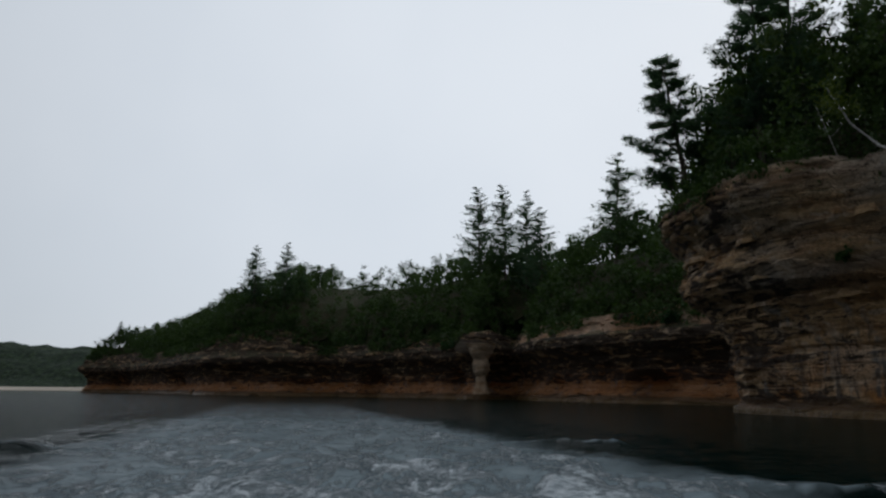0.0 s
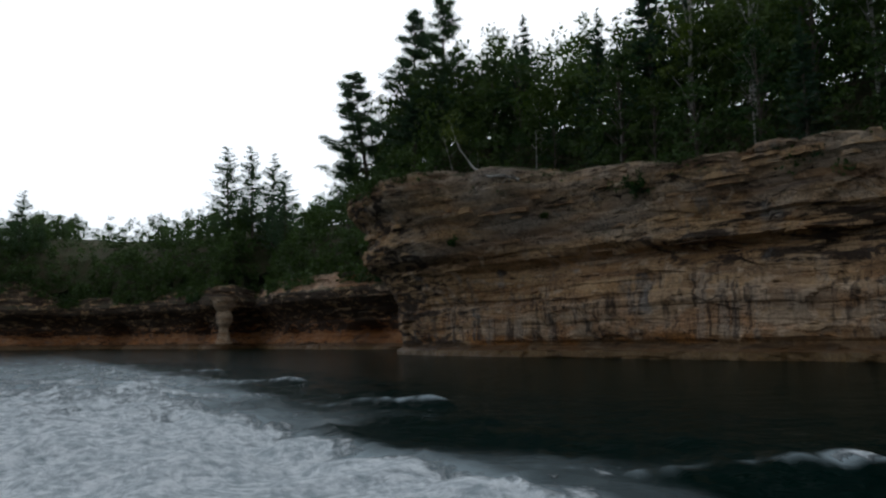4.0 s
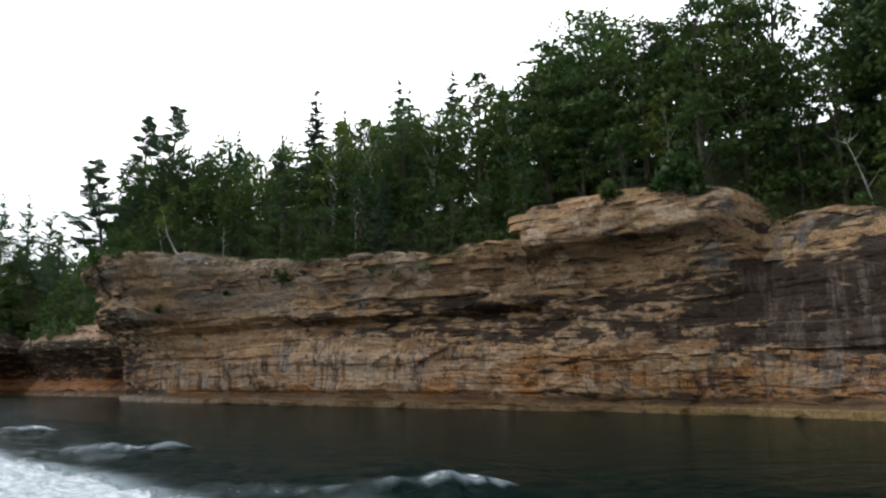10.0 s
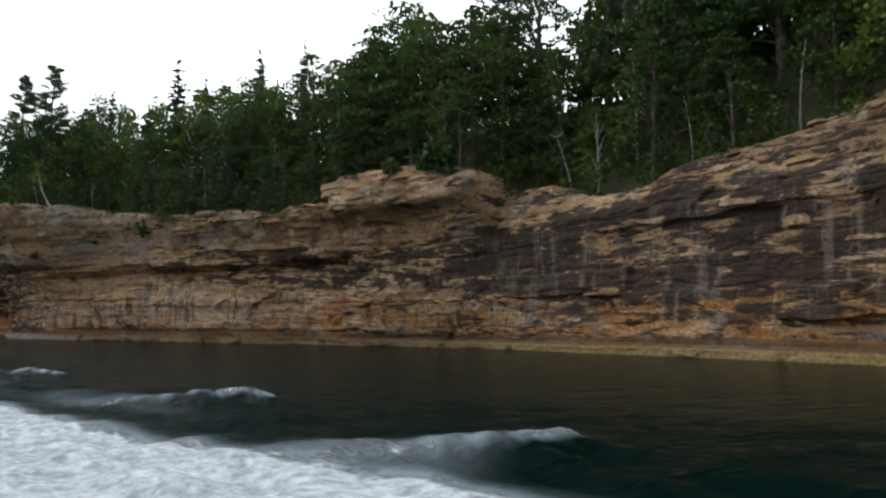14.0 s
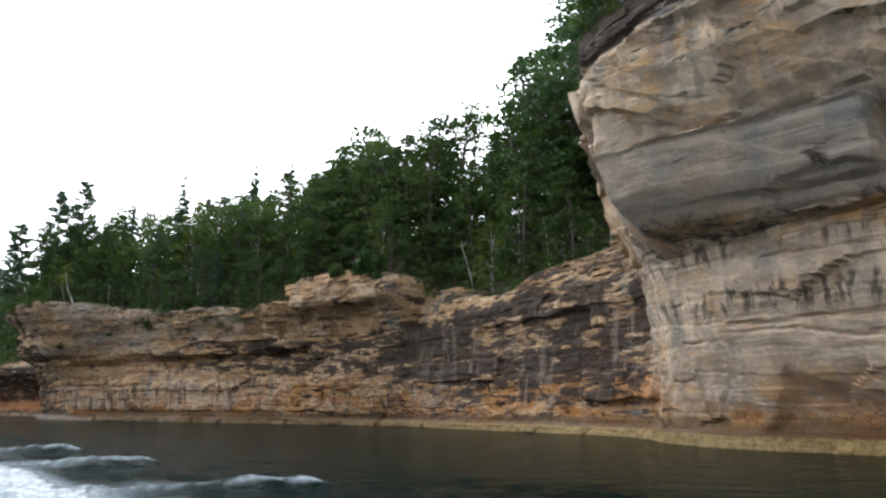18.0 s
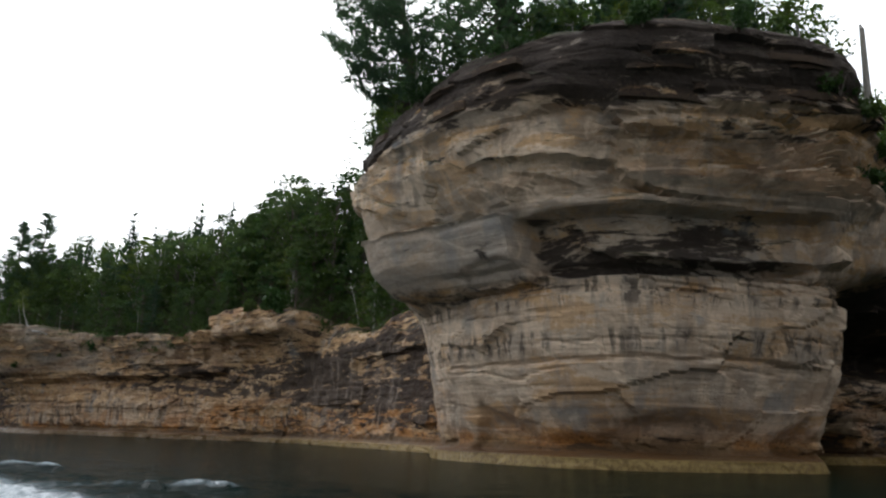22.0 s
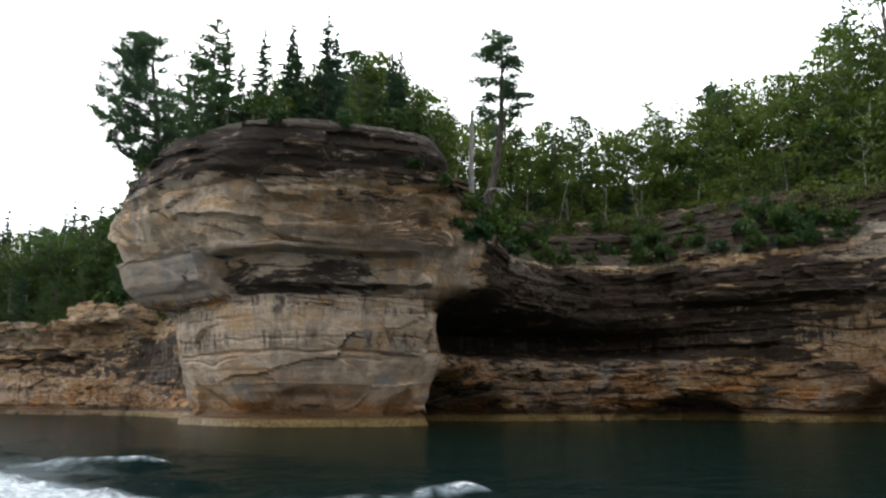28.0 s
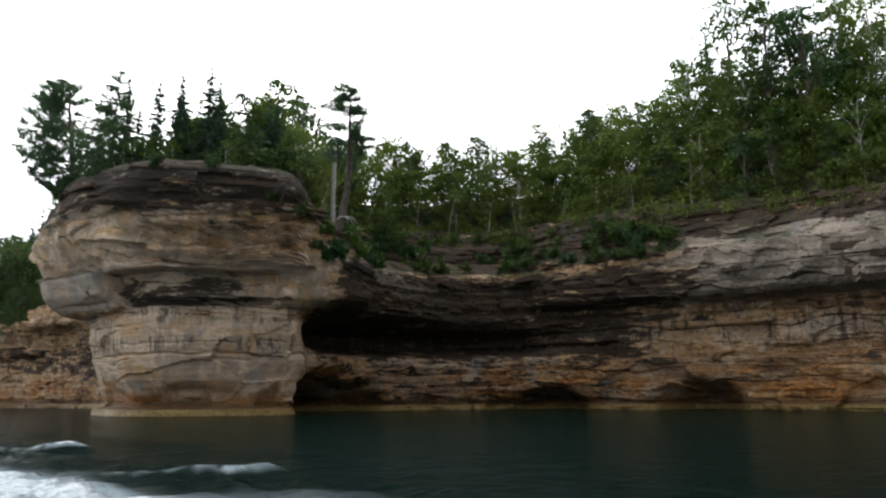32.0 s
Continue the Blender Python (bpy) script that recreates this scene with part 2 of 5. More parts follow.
    base = n.mix(n.sum("MULTIPLY", n.sum("MULTIPLY", seep, n.range(streak2, 0.52, 0.6)), 0.7), base, (0.46, 0.38, 0.3))
    base = n.mix(n.sum("MULTIPLY", n.sum("MULTIPLY", seep, n.range(streak, 0.5, 0.57)), 0.85), base, (0.045, 0.036, 0.033))
    # blue-grey lichen wash that runs down the face
    wash = n.sum("MULTIPLY", n.range(n.noise(n.scaled(p, (0.35, 0.35, 0.1), (2, 2, 2)), 1.0, 5, 0.6), 0.55, 0.66), n.range(band, 0.42, 0.6))
    base = n.mix(n.sum("MULTIPLY", n.sum("MULTIPLY", wash, n.range(dark, 0.95, 0.65)), 0.6), base, (0.27, 0.275, 0.27))
    # thin joints between the blocks
    joint_at = n.tree.nodes.new("ShaderNodeTexVoronoi")
    joint_at.feature = "DISTANCE_TO_EDGE"
    n.link(n.scaled(n.warped(p, 0.5, 1.6), (0.3, 0.3, 0.62), (7, 2, 4)), joint_at.inputs["Vector"])
    crack = n.sum("MULTIPLY", n.sum("SUBTRACT", 1.0, massive), n.sum("MULTIPLY", n.range(joint_at.outputs["Distance"], 0.045, 0.012), n.range(blotch, 0.4, 0.52)))
    base = n.mix(n.sum("MULTIPLY", crack, 0.85), base, (0.03, 0.024, 0.02))
    # grain
    base = n.mix(n.sum("MULTIPLY", n.range(grain, 0.42, 0.64, 0.0, 0.6), n.sum("SUBTRACT", 1.0, n.sum("MULTIPLY", massive, 0.45))), base, n.mix(1.0, base, (0.55, 0.52, 0.5), "MULTIPLY"))
    # splash zone: wet brown foot and a pale-ochre algae line
    wob = n.sum("ADD", z, n.sum("MULTIPLY", n.sum("SUBTRACT", blotch, 0.5), 1.4))
    base = n.mix(n.range(wob, 1.9, 1.3, 0.0, 0.8), base, n.mix(grain, (0.13, 0.075, 0.03), (0.06, 0.035, 0.018)))
    base = n.mix(n.sum("MULTIPLY", n.range(z, 0.78, 0.66), n.attribute("algae")), base, n.mix(n.range(grain, 0.35, 0.65), (0.38, 0.27, 0.1), (0.17, 0.105, 0.035)))
    # moss and soil on level ledges high up
    base = n.mix(n.sum("MULTIPLY", n.sum("MULTIPLY", n.range(n.normal_z(), 0.5, 0.8), n.range(z, 9.0, 15.0)), n.range(blotch, 0.42, 0.58, 0, 0.85)), base, (0.045, 0.055, 0.02))
    n.bump(n.sum("ADD", n.sum("MULTIPLY", grain, 0.6), n.sum("ADD", n.sum("MULTIPLY", thin, 0.6), n.sum("MULTIPLY", patch, 0.4))), 0.8, 0.22)
    return n.done(base, n.range(wob, 0.3, 1.8, 0.35, 0.88), Specular_IOR_Level=0.3)


def soil_material():
    n = Nodes("forest_soil")
    p = n.position()
    a, b = n.noise(p, 0.35, 5), n.noise(p, 3.0, 5, 0.7)
    c = n.mix(n.range(a, 0.4, 0.6), (0.055, 0.06, 0.02), (0.09, 0.065, 0.035))
    c = n.mix(n.range(b, 0.4, 0.65), c, (0.035, 0.05, 0.015))
    n.bump(b, 0.8, 0.3)
    return n.done(c, 0.95)


def leaf_material(name, a, b, c, through_amount=0.25):
    n = Nodes(name)
    tone = n.mix(n.by_island(), a, b)
    tone = n.mix(n.range(n.by_object(), 0.0, 1.0, 0.0, 0.75), tone, c)
    tone = n.mix(n.range(n.noise(n.position(), 0.16, 3), 0.4, 0.62, 0.0, 0.6), tone, n.mix(1.0, tone, (0.5, 0.52, 0.62), "MULTIPLY"))
    thin = n.tree.nodes.new("ShaderNodeBsdfTranslucent")
    n.put(thin.inputs["Color"], n.mix(1.0, tone, (1.1, 1.2, 0.6), "MULTIPLY"))
    mixed = n.tree.nodes.new("ShaderNodeMixShader")
    mixed.inputs[0].default_value = through_amount
    n.done(tone, 0.55, Specular_IOR_Level=0.3)
    n.link(n.bsdf.outputs[0], mixed.inputs[1])
    n.link(thin.outputs[0], mixed.inputs[2])
    n.link(mixed.outputs[0], n.out.inputs["Surface"])
    return n.mat


def bark_material(name, a, b, scale=(3, 3, 0.6)):
    n = Nodes(name)
    p = n.object_place()
    g = n.noise(n.scaled(p, scale), 2.0, 5, 0.65)
    n.bump(g, 0.7, 0.05)
    return n.done(n.mix(n.range(g, 0.38, 0.6), a, b), 0.85)


def water_material():
    n = Nodes("lake_water")
    p = n.position()
    foam_sheen = n.attribute("foam")
    soft = n.noise(n.scaled(p, (0.42, 0.24, 0.5)), 1.0, 7, 0.66, 1.4)
    thread = n.noise(n.scaled(p, (2.2, 0.7, 1.0), (4, 1, 0)), 1.0, 6, 0.65, 1.6)
    fine = n.noise(p, 3.6, 6, 0.7)
    want = n.sum("ADD", foam_sheen, n.sum("MULTIPLY", n.sum("SUBTRACT", soft, 0.5), 1.5))
    want = n.sum("ADD", want, n.sum("MULTIPLY", n.sum("SUBTRACT", fine, 0.5), 0.4))
    want = n.sum("ADD", want, n.sum("MULTIPLY", n.sum("SUBTRACT", thread, 0.5), 0.9))
    foam = n.sum("MULTIPLY", n.range(want, 0.48, 0.8), n.range(foam_sheen, 0.02, 0.14))
    deep = n.mix(n.noise(p, 0.06, 2), (0.0006, 0.0062, 0.005), (0.0009, 0.0082, 0.0066))
    # milky wake water, with the sky's reflection painted in as a pale body colour
    deep = n.mix(n.range(foam_sheen, 0.1, 0.7, 0.0, 0.8), deep, (0.34, 0.41, 0.44))
    colour = n.mix(foam, deep, n.mix(n.range(n.sum("ADD", fine, n.sum("MULTIPLY", thread, 0.6)), 0.6, 1.0), (0.36, 0.42, 0.45), (0.82, 0.86, 0.88)))
    r1 = n.noise(n.scaled(p, (0.35, 0.8, 0.5)), 1.0, 5, 0.6, 0.6)
    r2 = n.noise(n.scaled(p, (1.6, 3.0, 1.0)), 1.0, 5, 0.6, 0.4)
    h = n.sum("ADD", n.sum("MULTIPLY", r1, 1.0), n.sum("MULTIPLY", r2, 0.28))
    h = n.sum("ADD", h, n.sum("MULTIPLY", foam, n.sum("MULTIPLY", n.sum("ADD", fine, soft), 0.6)))
    n.bump(h, 0.9, 0.4)
    return n.done(colour, n.range(foam, 0.0, 1.0, 0.09, 0.8), IOR=1.032)


ROCK, SOIL, WATER = rock_material(), soil_material(), water_material()
LEAF = leaf_material("broad_leaves", (0.028, 0.074, 0.026), (0.067, 0.138, 0.045), (0.1, 0.148, 0.03))
BIRCH_LEAF = leaf_material("birch_leaves", (0.095, 0.165, 0.036), (0.14, 0.215, 0.046), (0.18, 0.215, 0.036))
PINE_NEEDLE = leaf_material("pine_needles", (0.07, 0.13, 0.085), (0.125, 0.2, 0.13), (0.1, 0.165, 0.085), 0.4)
SPRUCE_NEEDLE = leaf_material("spruce_needles", (0.046, 0.096, 0.068), (0.08, 0.145, 0.096), (0.06, 0.115, 0.066), 0.35)
BARK = bark_material("grey_brown_bark", (0.07, 0.055, 0.042), (0.17, 0.14, 0.115))
BIRCH_BARK = bark_material("white_birch_bark", (0.2, 0.18, 0.16), (0.62, 0.6, 0.55), (1.5, 1.5, 4))
DEAD_WOOD = bark_material("bleached_dead_wood", (0.25, 0.23, 0.2), (0.45, 0.42, 0.38))
SAND = bark_material("pale_beach_sand", (0.48, 0.4, 0.3), (0.6, 0.52, 0.42), (0.5, 0.5, 0.5))


def far_woods_material():
    n = Nodes("far_woods")
    p = n.position()
    a, b = n.voronoi(p, 0.14), n.noise(p, 0.5, 5, 0.7)
    c = n.mix(n.range(a, 0.0, 0.8), (0.05, 0.085, 0.03), (0.014, 0.03, 0.014))
    c = n.mix(n.range(b, 0.4, 0.6, 0, 0.6), c, (0.03, 0.055, 0.025))
    n.bump(n.sum("SUBTRACT", b, a), 1.0, 3.0)
    return n.done(c, 0.95)


FAR_WOODS = far_woods_material()

# ---- noise in arrays ----
def lattice(ix, iy, iz, seed):
    h = (ix * 374761393 + iy * 668265263 + iz * 2147483647 + seed * 1274126177) & 0xFFFFFFFF
    h = ((h ^ (h >> 13)) * 1274126177) & 0xFFFFFFFF
    return ((h ^ (h >> 16)) & 0xFFFF) / 65535.0


def vnoise(x, y, z, seed=0):
    """Smooth value noise, -1 to 1."""
    x, y, z = np.broadcast_arrays(np.asarray(x, float), np.asarray(y, float), np.asarray(z, float))
    f = [np.floor(v) for v in (x, y, z)]
    i = [v.astype(np.int64) for v in f]
    u, v, w = [(a - b) * (a - b) * (3 - 2 * (a - b)) for a, b in zip((x, y, z), f)]
    total = 0
    for dx in (0, 1):
        for dy in (0, 1):
            for dz in (0, 1):
                weight = (u if dx else 1 - u) * (v if dy else 1 - v) * (w if dz else 1 - w)
                total = total + weight * lattice(i[0] + dx, i[1] + dy, i[2] + dz, seed)
    return total * 2 - 1


def fbm(x, y, z, octaves=3, seed=0):
    total, gain = 0, 1.0
    for k in range(octaves):
        total = total + gain * vnoise(x * 2**k, y * 2**k, z * 2**k, seed + k)
        gain *= 0.5
    return total


def smooth(a, b, v):
    t = np.clip((v - a) / (b - a), 0, 1)
    return t * t * (3 - 2 * t)


# ---- the shore: stations from north to south: x, y, top of the rock, rise of the hill behind, profile ----
PROFILES = {
    "cove": [(0, 0.6), (1, 0.2), (2.2, -0.6), (4, -2.6), (8, -2.4), (10.5, -0.4), (12, 1.8), (13, 3.0), (15, 3.3), (16, 2.4), (18, 1), (25, -2.5), (30, -4)],
    "nose": [(0, 0.9), (0.7, 0.8), (1.1, 0.1), (5, 0.4), (8, 1), (10, 2), (12, 3.2), (13, 5), (15, 6), (17, 5), (19, 5.5), (20, 7), (21.5, 8.5), (23, 8), (30, 6)],
    "prow": [(0, 0.9), (0.7, 0.8), (1.1, 0.1), (5, 0.4), (8, 1), (10, 2.2), (12, 4.2), (13, 6), (15, 7.4), (17, 7.8), (19, 9), (20, 10.4), (21.5, 11.4), (23, 11.2), (30, 9)],
    "brow": [(0, 1.0), (0.8, 0.9), (0.9, 0.1), (1.7, -0.2), (2, 0.2), (6, 0.4), (9, 0.0), (10.6, -0.3), (11.6, 1.3), (14, 2.2), (16, 3.4), (18, 4.8), (19.4, 5.8), (21, 6.4), (30, 6)],
    "wall": [(0, 1.0), (0.8, 0.9), (0.9, 0.1), (1.7, -0.2), (2, 0.2), (6, 0.4), (9, -0.2), (10.6, -0.9), (11.2, -0.4), (11.6, 0.7), (14, 0.5), (16, 1.3), (18, 2.6), (19, 3), (30, 3.2)],
    "shelf": [(0, 0.9), (0.6, 0.8), (1.0, 0.2), (5, 0.4), (9, -0.2), (12, 0.3), (15, 1.6), (16.6, 3.6), (17.2, 4.3), (19, 4.5), (19.4, 4.0), (21, 3.9), (21.3, 3.4), (23, 3.2), (30, 1)],
    "slope": [(0, 1.6), (0.6, 1.5), (1.0, 1.0), (4, 0.3), (7, -0.2), (10, -0.3), (13, -0.6), (16, -1.5), (20, -3), (30, -6)],
    "flank": [(0, 2.6), (0.8, 2.5), (0.9, 1.4), (1.6, 1.2), (3, 1.8), (6, 2.6), (9, 3.2), (11.4, 3.5), (11.9, 4.4), (12.5, 5.6), (13.4, 6.7), (14.2, 7.5), (16, 8.2), (17.2, 8.7), (18.6, 8.6), (21, 8.0), (23, 7.6), (25, 7.2), (27, 6.8), (29, 6)],
    "inner": [(0, 2), (0.8, 1.9), (0.9, 1), (3, 1.2), (9, 2.2), (12, 2.9), (15, 4.2), (18, 5.6), (22, 6.2), (25, 5.8), (29, 3)],
    "front": [(0, 1.9), (0.8, 1.8), (0.9, 0.5), (1.6, -0.1), (3, 0.7), (4, 1.4), (9, 2.7), (11.3, 3.0), (11.5, 2.5), (12.4, 2.6), (12.6, 3.1), (13.2, 3.4), (13.4, 4.0), (14, 4.4), (14.8, 4.7), (16, 5.3), (18, 5.6), (21, 6.2), (22.5, 6.1), (24, 6.6), (26, 6.6), (27.5, 6.5), (28.3, 5.8), (29, 4.6), (30, 3)],
    "tip": [(0, 0.6), (2, -0.6), (4, 0.2), (6, 1.2), (9, 2.4), (12.4, 2.8), (13, 4.2), (13.8, 4.8), (15, 4.9), (16, 5.3), (18.6, 5.8), (19.2, 5.2), (21.4, 5.0), (22, 5.4), (22.8, 5.2), (24, 3.6), (28, 0)],
    "bay": [(0, 0.2), (0.6, 0), (1, -0.6), (4, 0.6), (6, 1.4), (7.4, 1.5), (7.8, 0), (9.2, -3.6), (11.0, -3.4), (11.8, 1.2), (13, 2.4), (14.5, 2.5), (15, 3.0), (17, 3.1), (17.4, 2.7), (19.5, 2.4), (20.2, 1.0), (22, -0.6), (22.4, -2.2), (25, -3.0), (25.6, -4.4), (30, -6)],
    "slab": [(0, 1.0), (0.8, 0.9), (0.9, 0.2), (4, 0.4), (9, 0.8), (13, 0.9), (14, 1.2), (14.6, 3.0), (15.2, 3.8), (18, 4.2), (21, 3.8), (22, 2.4), (24, 1), (30, -2)],
}
FAR_SHORE = [
    (-171.5, 639.0, 20, 20, "cove"), (-237.2, 490.0, 19, 12, "cove"), (-230.8, 468.1, 20, 14, "cove"), (-204.6, 454.5, 24, 14, "cove"), (-157.7, 394.2, 22, 20, "cove"),
    (-118.6, 329.8, 22, 26, "cove"), (-98.3, 308.1, 25, 26, "cove"), (-76.1, 296.5, 26, 24, "cove"), (-54.1, 296.8, 19, 26, "cove"), (-27.7, 269.2, 19, 26, "cove"),
    (-9.3, 247.5, 20, 26, "cove"), (-0.0, 227.6, 20, 26, "cove"), (5.1, 223.7, 20, 26, "cove"), (15.0, 229.9, 19, 26, "cove"), (19.4, 201.9, 19, 26, "cove"), (31.9, 172.1, 19.5, 22, "cove"), (56.3, 142.5, 20, 22, "cove"), (86.7, 123.0, 20, 20, "cove"),
]
NEAR_SHORE = [
    (100, 134, 24, 20, "cove"), (64, 124, 23, 18, "cove"), (41, 107, 23, 14, "nose"), (31.5, 93.5, 22.8, 12, "nose"), (35.5, 77, 23.0, 12, "prow"), (39.8, 65, 21.8, 12, "brow"),
    (43.8, 56, 20.8, 12, "wall"), (50, 41, 19.3, 13, "wall"), (58, 26, 18.6, 13, "wall"), (64.2, 12.6, 18.5, 14, "wall"), (64.6, 11.4, 22.2, 13, "shelf"),
    (67.5, 3, 21.7, 13, "shelf"), (70.8, -9.5, 19.6, 14, "shelf"), (71.2, -13.2, 17.2, 19, "slope"), (71.5, -28, 15.4, 26, "slope"), (71.2, -39, 16.4, 28, "slope"),
    (71, -49, 17.5, 25, "slope"), (69.5, -56, 20, 15, "slope"), (65.5, -62, 25.5, 4, "inner"), (63.5, -69, 27.6, 2, "flank"), (63.5, -77, 28.4, 1.5, "front"), (66.5, -83.5, 29.2, 1.5, "front"),
    (76, -87.2, 28.8, 2, "front"), (80.4, -87, 23.6, 5, "tip"), (88, -81, 25, 12, "bay"), (98, -79.5, 27, 14, "bay"), (108, -81, 28, 14, "bay"), (116.5, -87, 28.5, 15, "bay"),
    (122.5, -98, 28.5, 17, "slab"), (129, -114, 28, 20, "slab"), (134, -129, 27, 22, "slab"), (137, -146, 27, 22, "slab"), (138, -175, 27, 20, "slab"), (135, -215, 27, 20, "slab"), (125, -260, 27, 20, "slab"),
]


def glide(points, step, fine={}):
    """Catmull-Rom through the rows of points, about step apart (closer after the stations in fine) by the first two columns; gives the rows and the station number of each."""
    p = np.array(points, float)
    p = np.vstack([2 * p[0] - p[1], p, 2 * p[-1] - p[-2]])
    rows, at = [], []
    for k in range(1, len(p) - 2):
        count = max(2, int(np.hypot(*(p[k + 1, :2] - p[k, :2])) / (step * fine.get(k - 1, 1.0))))
        for u in np.arange(count) / count:
            a, b, c, d = p[k - 1 : k + 3]
            r = 0.5 * (2 * b + (c - a) * u + (2 * a - 5 * b + 4 * c - d) * u * u + (3 * b - a - 3 * c + d) * u**3)
            r[2:] = b[2:] + (c[2:] - b[2:]) * (3 * u * u - 2 * u**3)
            rows.append(r)
            at.append(k - 1 + u)
    return np.array(rows), np.array(at)


class Shore:
    def __init__(self, stations, step, ease, fine={}):
        self.rows, self.at = glide([s[:4] for s in stations], step, fine)
        d = np.gradient(self.rows[:, :2], axis=0)
        d /= np.linalg.norm(d, axis=1)[:, None]
        n = np.stack([d[:, 1], -d[:, 0]], 1)
        w = np.exp(-0.5 * (np.arange(-3 * ease, 3 * ease + 1) / ease) ** 2)
        w /= w.sum()
        n = np.stack([np.convolve(np.pad(n[:, k], 3 * ease, mode="edge"), w, "valid") for k in (0, 1)], 1)
        self.out = n / np.linalg.norm(n, axis=1)[:, None]
        self.names = [s[4] for s in stations]

    def offset(self, z):
        """The face's way out from the shore line, columns by heights; z has one row a column."""
        low = np.floor(self.at).astype(int)
        u = self.at - low
        u = (u * u * (3 - 2 * u))[:, None]
        tables = {name: np.array(PROFILES[name]) for name in set(self.names)}
        result = np.zeros_like(z)
        for side, weight in ((0, 1 - u), (1, u)):
            for name, table in tables.items():
                mine = np.array([self.names[min(k + side, len(self.names) - 1)] == name for k in low])
                if mine.any():
                    result[mine] += weight[mine] * np.interp(z[mine], table[:, 0], table[:, 1])
        return result


NEAR, FAR = Shore(NEAR_SHORE, 0.36, 6, {k: 0.6 for k in range(18, 23)}), Shore(FAR_SHORE, 0.9, 4)

LAYERS = np.cumsum(np.random.RandomState(4).uniform(0.3, 1.35, 60)) - 2.0
# hollows in the face: x, y, z, width, height, depth
HOLLOWS = [
    (85.5, -84, 1.0, 4.6, 3.6, 9), (89, -83, 0.3, 4.0, 2.8, 7), (93, -79.5, 0.6, 4.0, 2.8, 7), (119, -91, 0.3, 4.6, 2.5, 7), (114.5, -86.5, 0.2, 3.0, 1.4, 3), (127.5, -110.5, 0.4, 4.8, 3.0, 8), (68.5, -84.5, 2.0, 4.6, 1.4, 1.5), (65, -80, 1.5, 2.0, 0.8, 0.8), (77, -87, 1.2, 1.6, 1.6, 2),
    (69, -2, 17.0, 2.2, 0.9, 1.6), (60.5, 20, 11.0, 5.0, 0.8, 1.0), (44, 52, 11.5, 7.0, 0.7, 1.0), (85, -88, 10.3, 6.5, 3.0, 2.5), (97, -82, 10.2, 10.0, 2.4, 3.0), (109, -84, 10.0, 9.0, 1.4, 2.0), (-37.8, 279.1, 4.5, 9, 4, 7), (-64.1, 294.6, 4.0, 6, 3, 5), (-3.2, 241.6, 5.0, 6, 4.5, 6), (18.5, 197.9, 3.8, 6, 2.6, 5), (36.0, 162.2, 4.0, 8, 3, 5), (-147.4, 379.4, 6, 16, 5, 7), (-213.7, 458.3, 6, 9, 4, 6), (-96.2, 305.1, 8, 8, 3.5, 5),
]


def draw_lots(a, b, seed):
    """A lot from 0 to 1 for each pair of whole numbers."""
    return lattice(np.asarray(a).astype(np.int64), np.asarray(b).astype(np.int64), np.int64(seed), seed)


def beds(levels, a, zz, seed, joint):
    """Courses of stone: for each place a lot for its bed, a lot for its block, and how near a joint it lies (1 in the open)."""
    k = np.searchsorted(levels, zz)
    edges = np.concatenate([[-9], levels, [99]])
    low, high = edges[np.clip(k, 0, len(levels))], edges[np.clip(k + 1, 0, len(levels) + 1)]
    wide = (1.0 + 4.5 * draw_lots(k, k * 0 + 7, seed)) * joint
    c = (a + 1.4 * vnoise(a / 6, k * 3.3, 0, seed)) / wide + 0.618 * k
    cell = np.floor(c)
    near = np.minimum(np.minimum(zz - low, high - zz) / 0.14, np.minimum(c - cell, 1 - c + cell) * wide / 0.2)
    return draw_lots(k, k * 0 + 3, seed + 1), draw_lots(cell, k, seed + 2), np.clip(near, 0, 1)


BIG_BEDS = np.cumsum(np.random.RandomState(9).uniform(1.2, 3.6, 24)) - 2.0


def facets(a, z, wide, high, seed, step, tilt):
    """Broken faces: cells of flat rock, each set back and tilted by chance."""
    u, v = a / wide + 0.22 * vnoise(a / wide * 1.7, z / high * 1.7, 0, seed), z / high + 0.22 * vnoise(a / wide * 1.7, z / high * 1.7, 5, seed)
    iu, iv = np.floor(u), np.floor(v)
    best, out = np.full(u.shape, 99.0), np.zeros(u.shape)
    for du in (-1, 0, 1):
        for dv in (-1, 0, 1):
            cu, cv = iu + du, iv + dv
            ju, jv = cu + 0.5 + 0.8 * (draw_lots(cu, cv, seed) - 0.5), cv + 0.5 + 0.8 * (draw_lots(cu, cv, seed + 1) - 0.5)
            d = (u - ju) ** 2 + (v - jv) ** 2
            mine = 2 * step * (draw_lots(cu, cv, seed + 2) - 0.5) + tilt * ((draw_lots(cu, cv, seed + 3) - 0.5) * (u - ju) * wide + (draw_lots(cu, cv, seed + 4) - 0.5) * (v - jv) * high)
            out = np.where(d < best, mine, out)
            best = np.minimum(best, d)
    return out


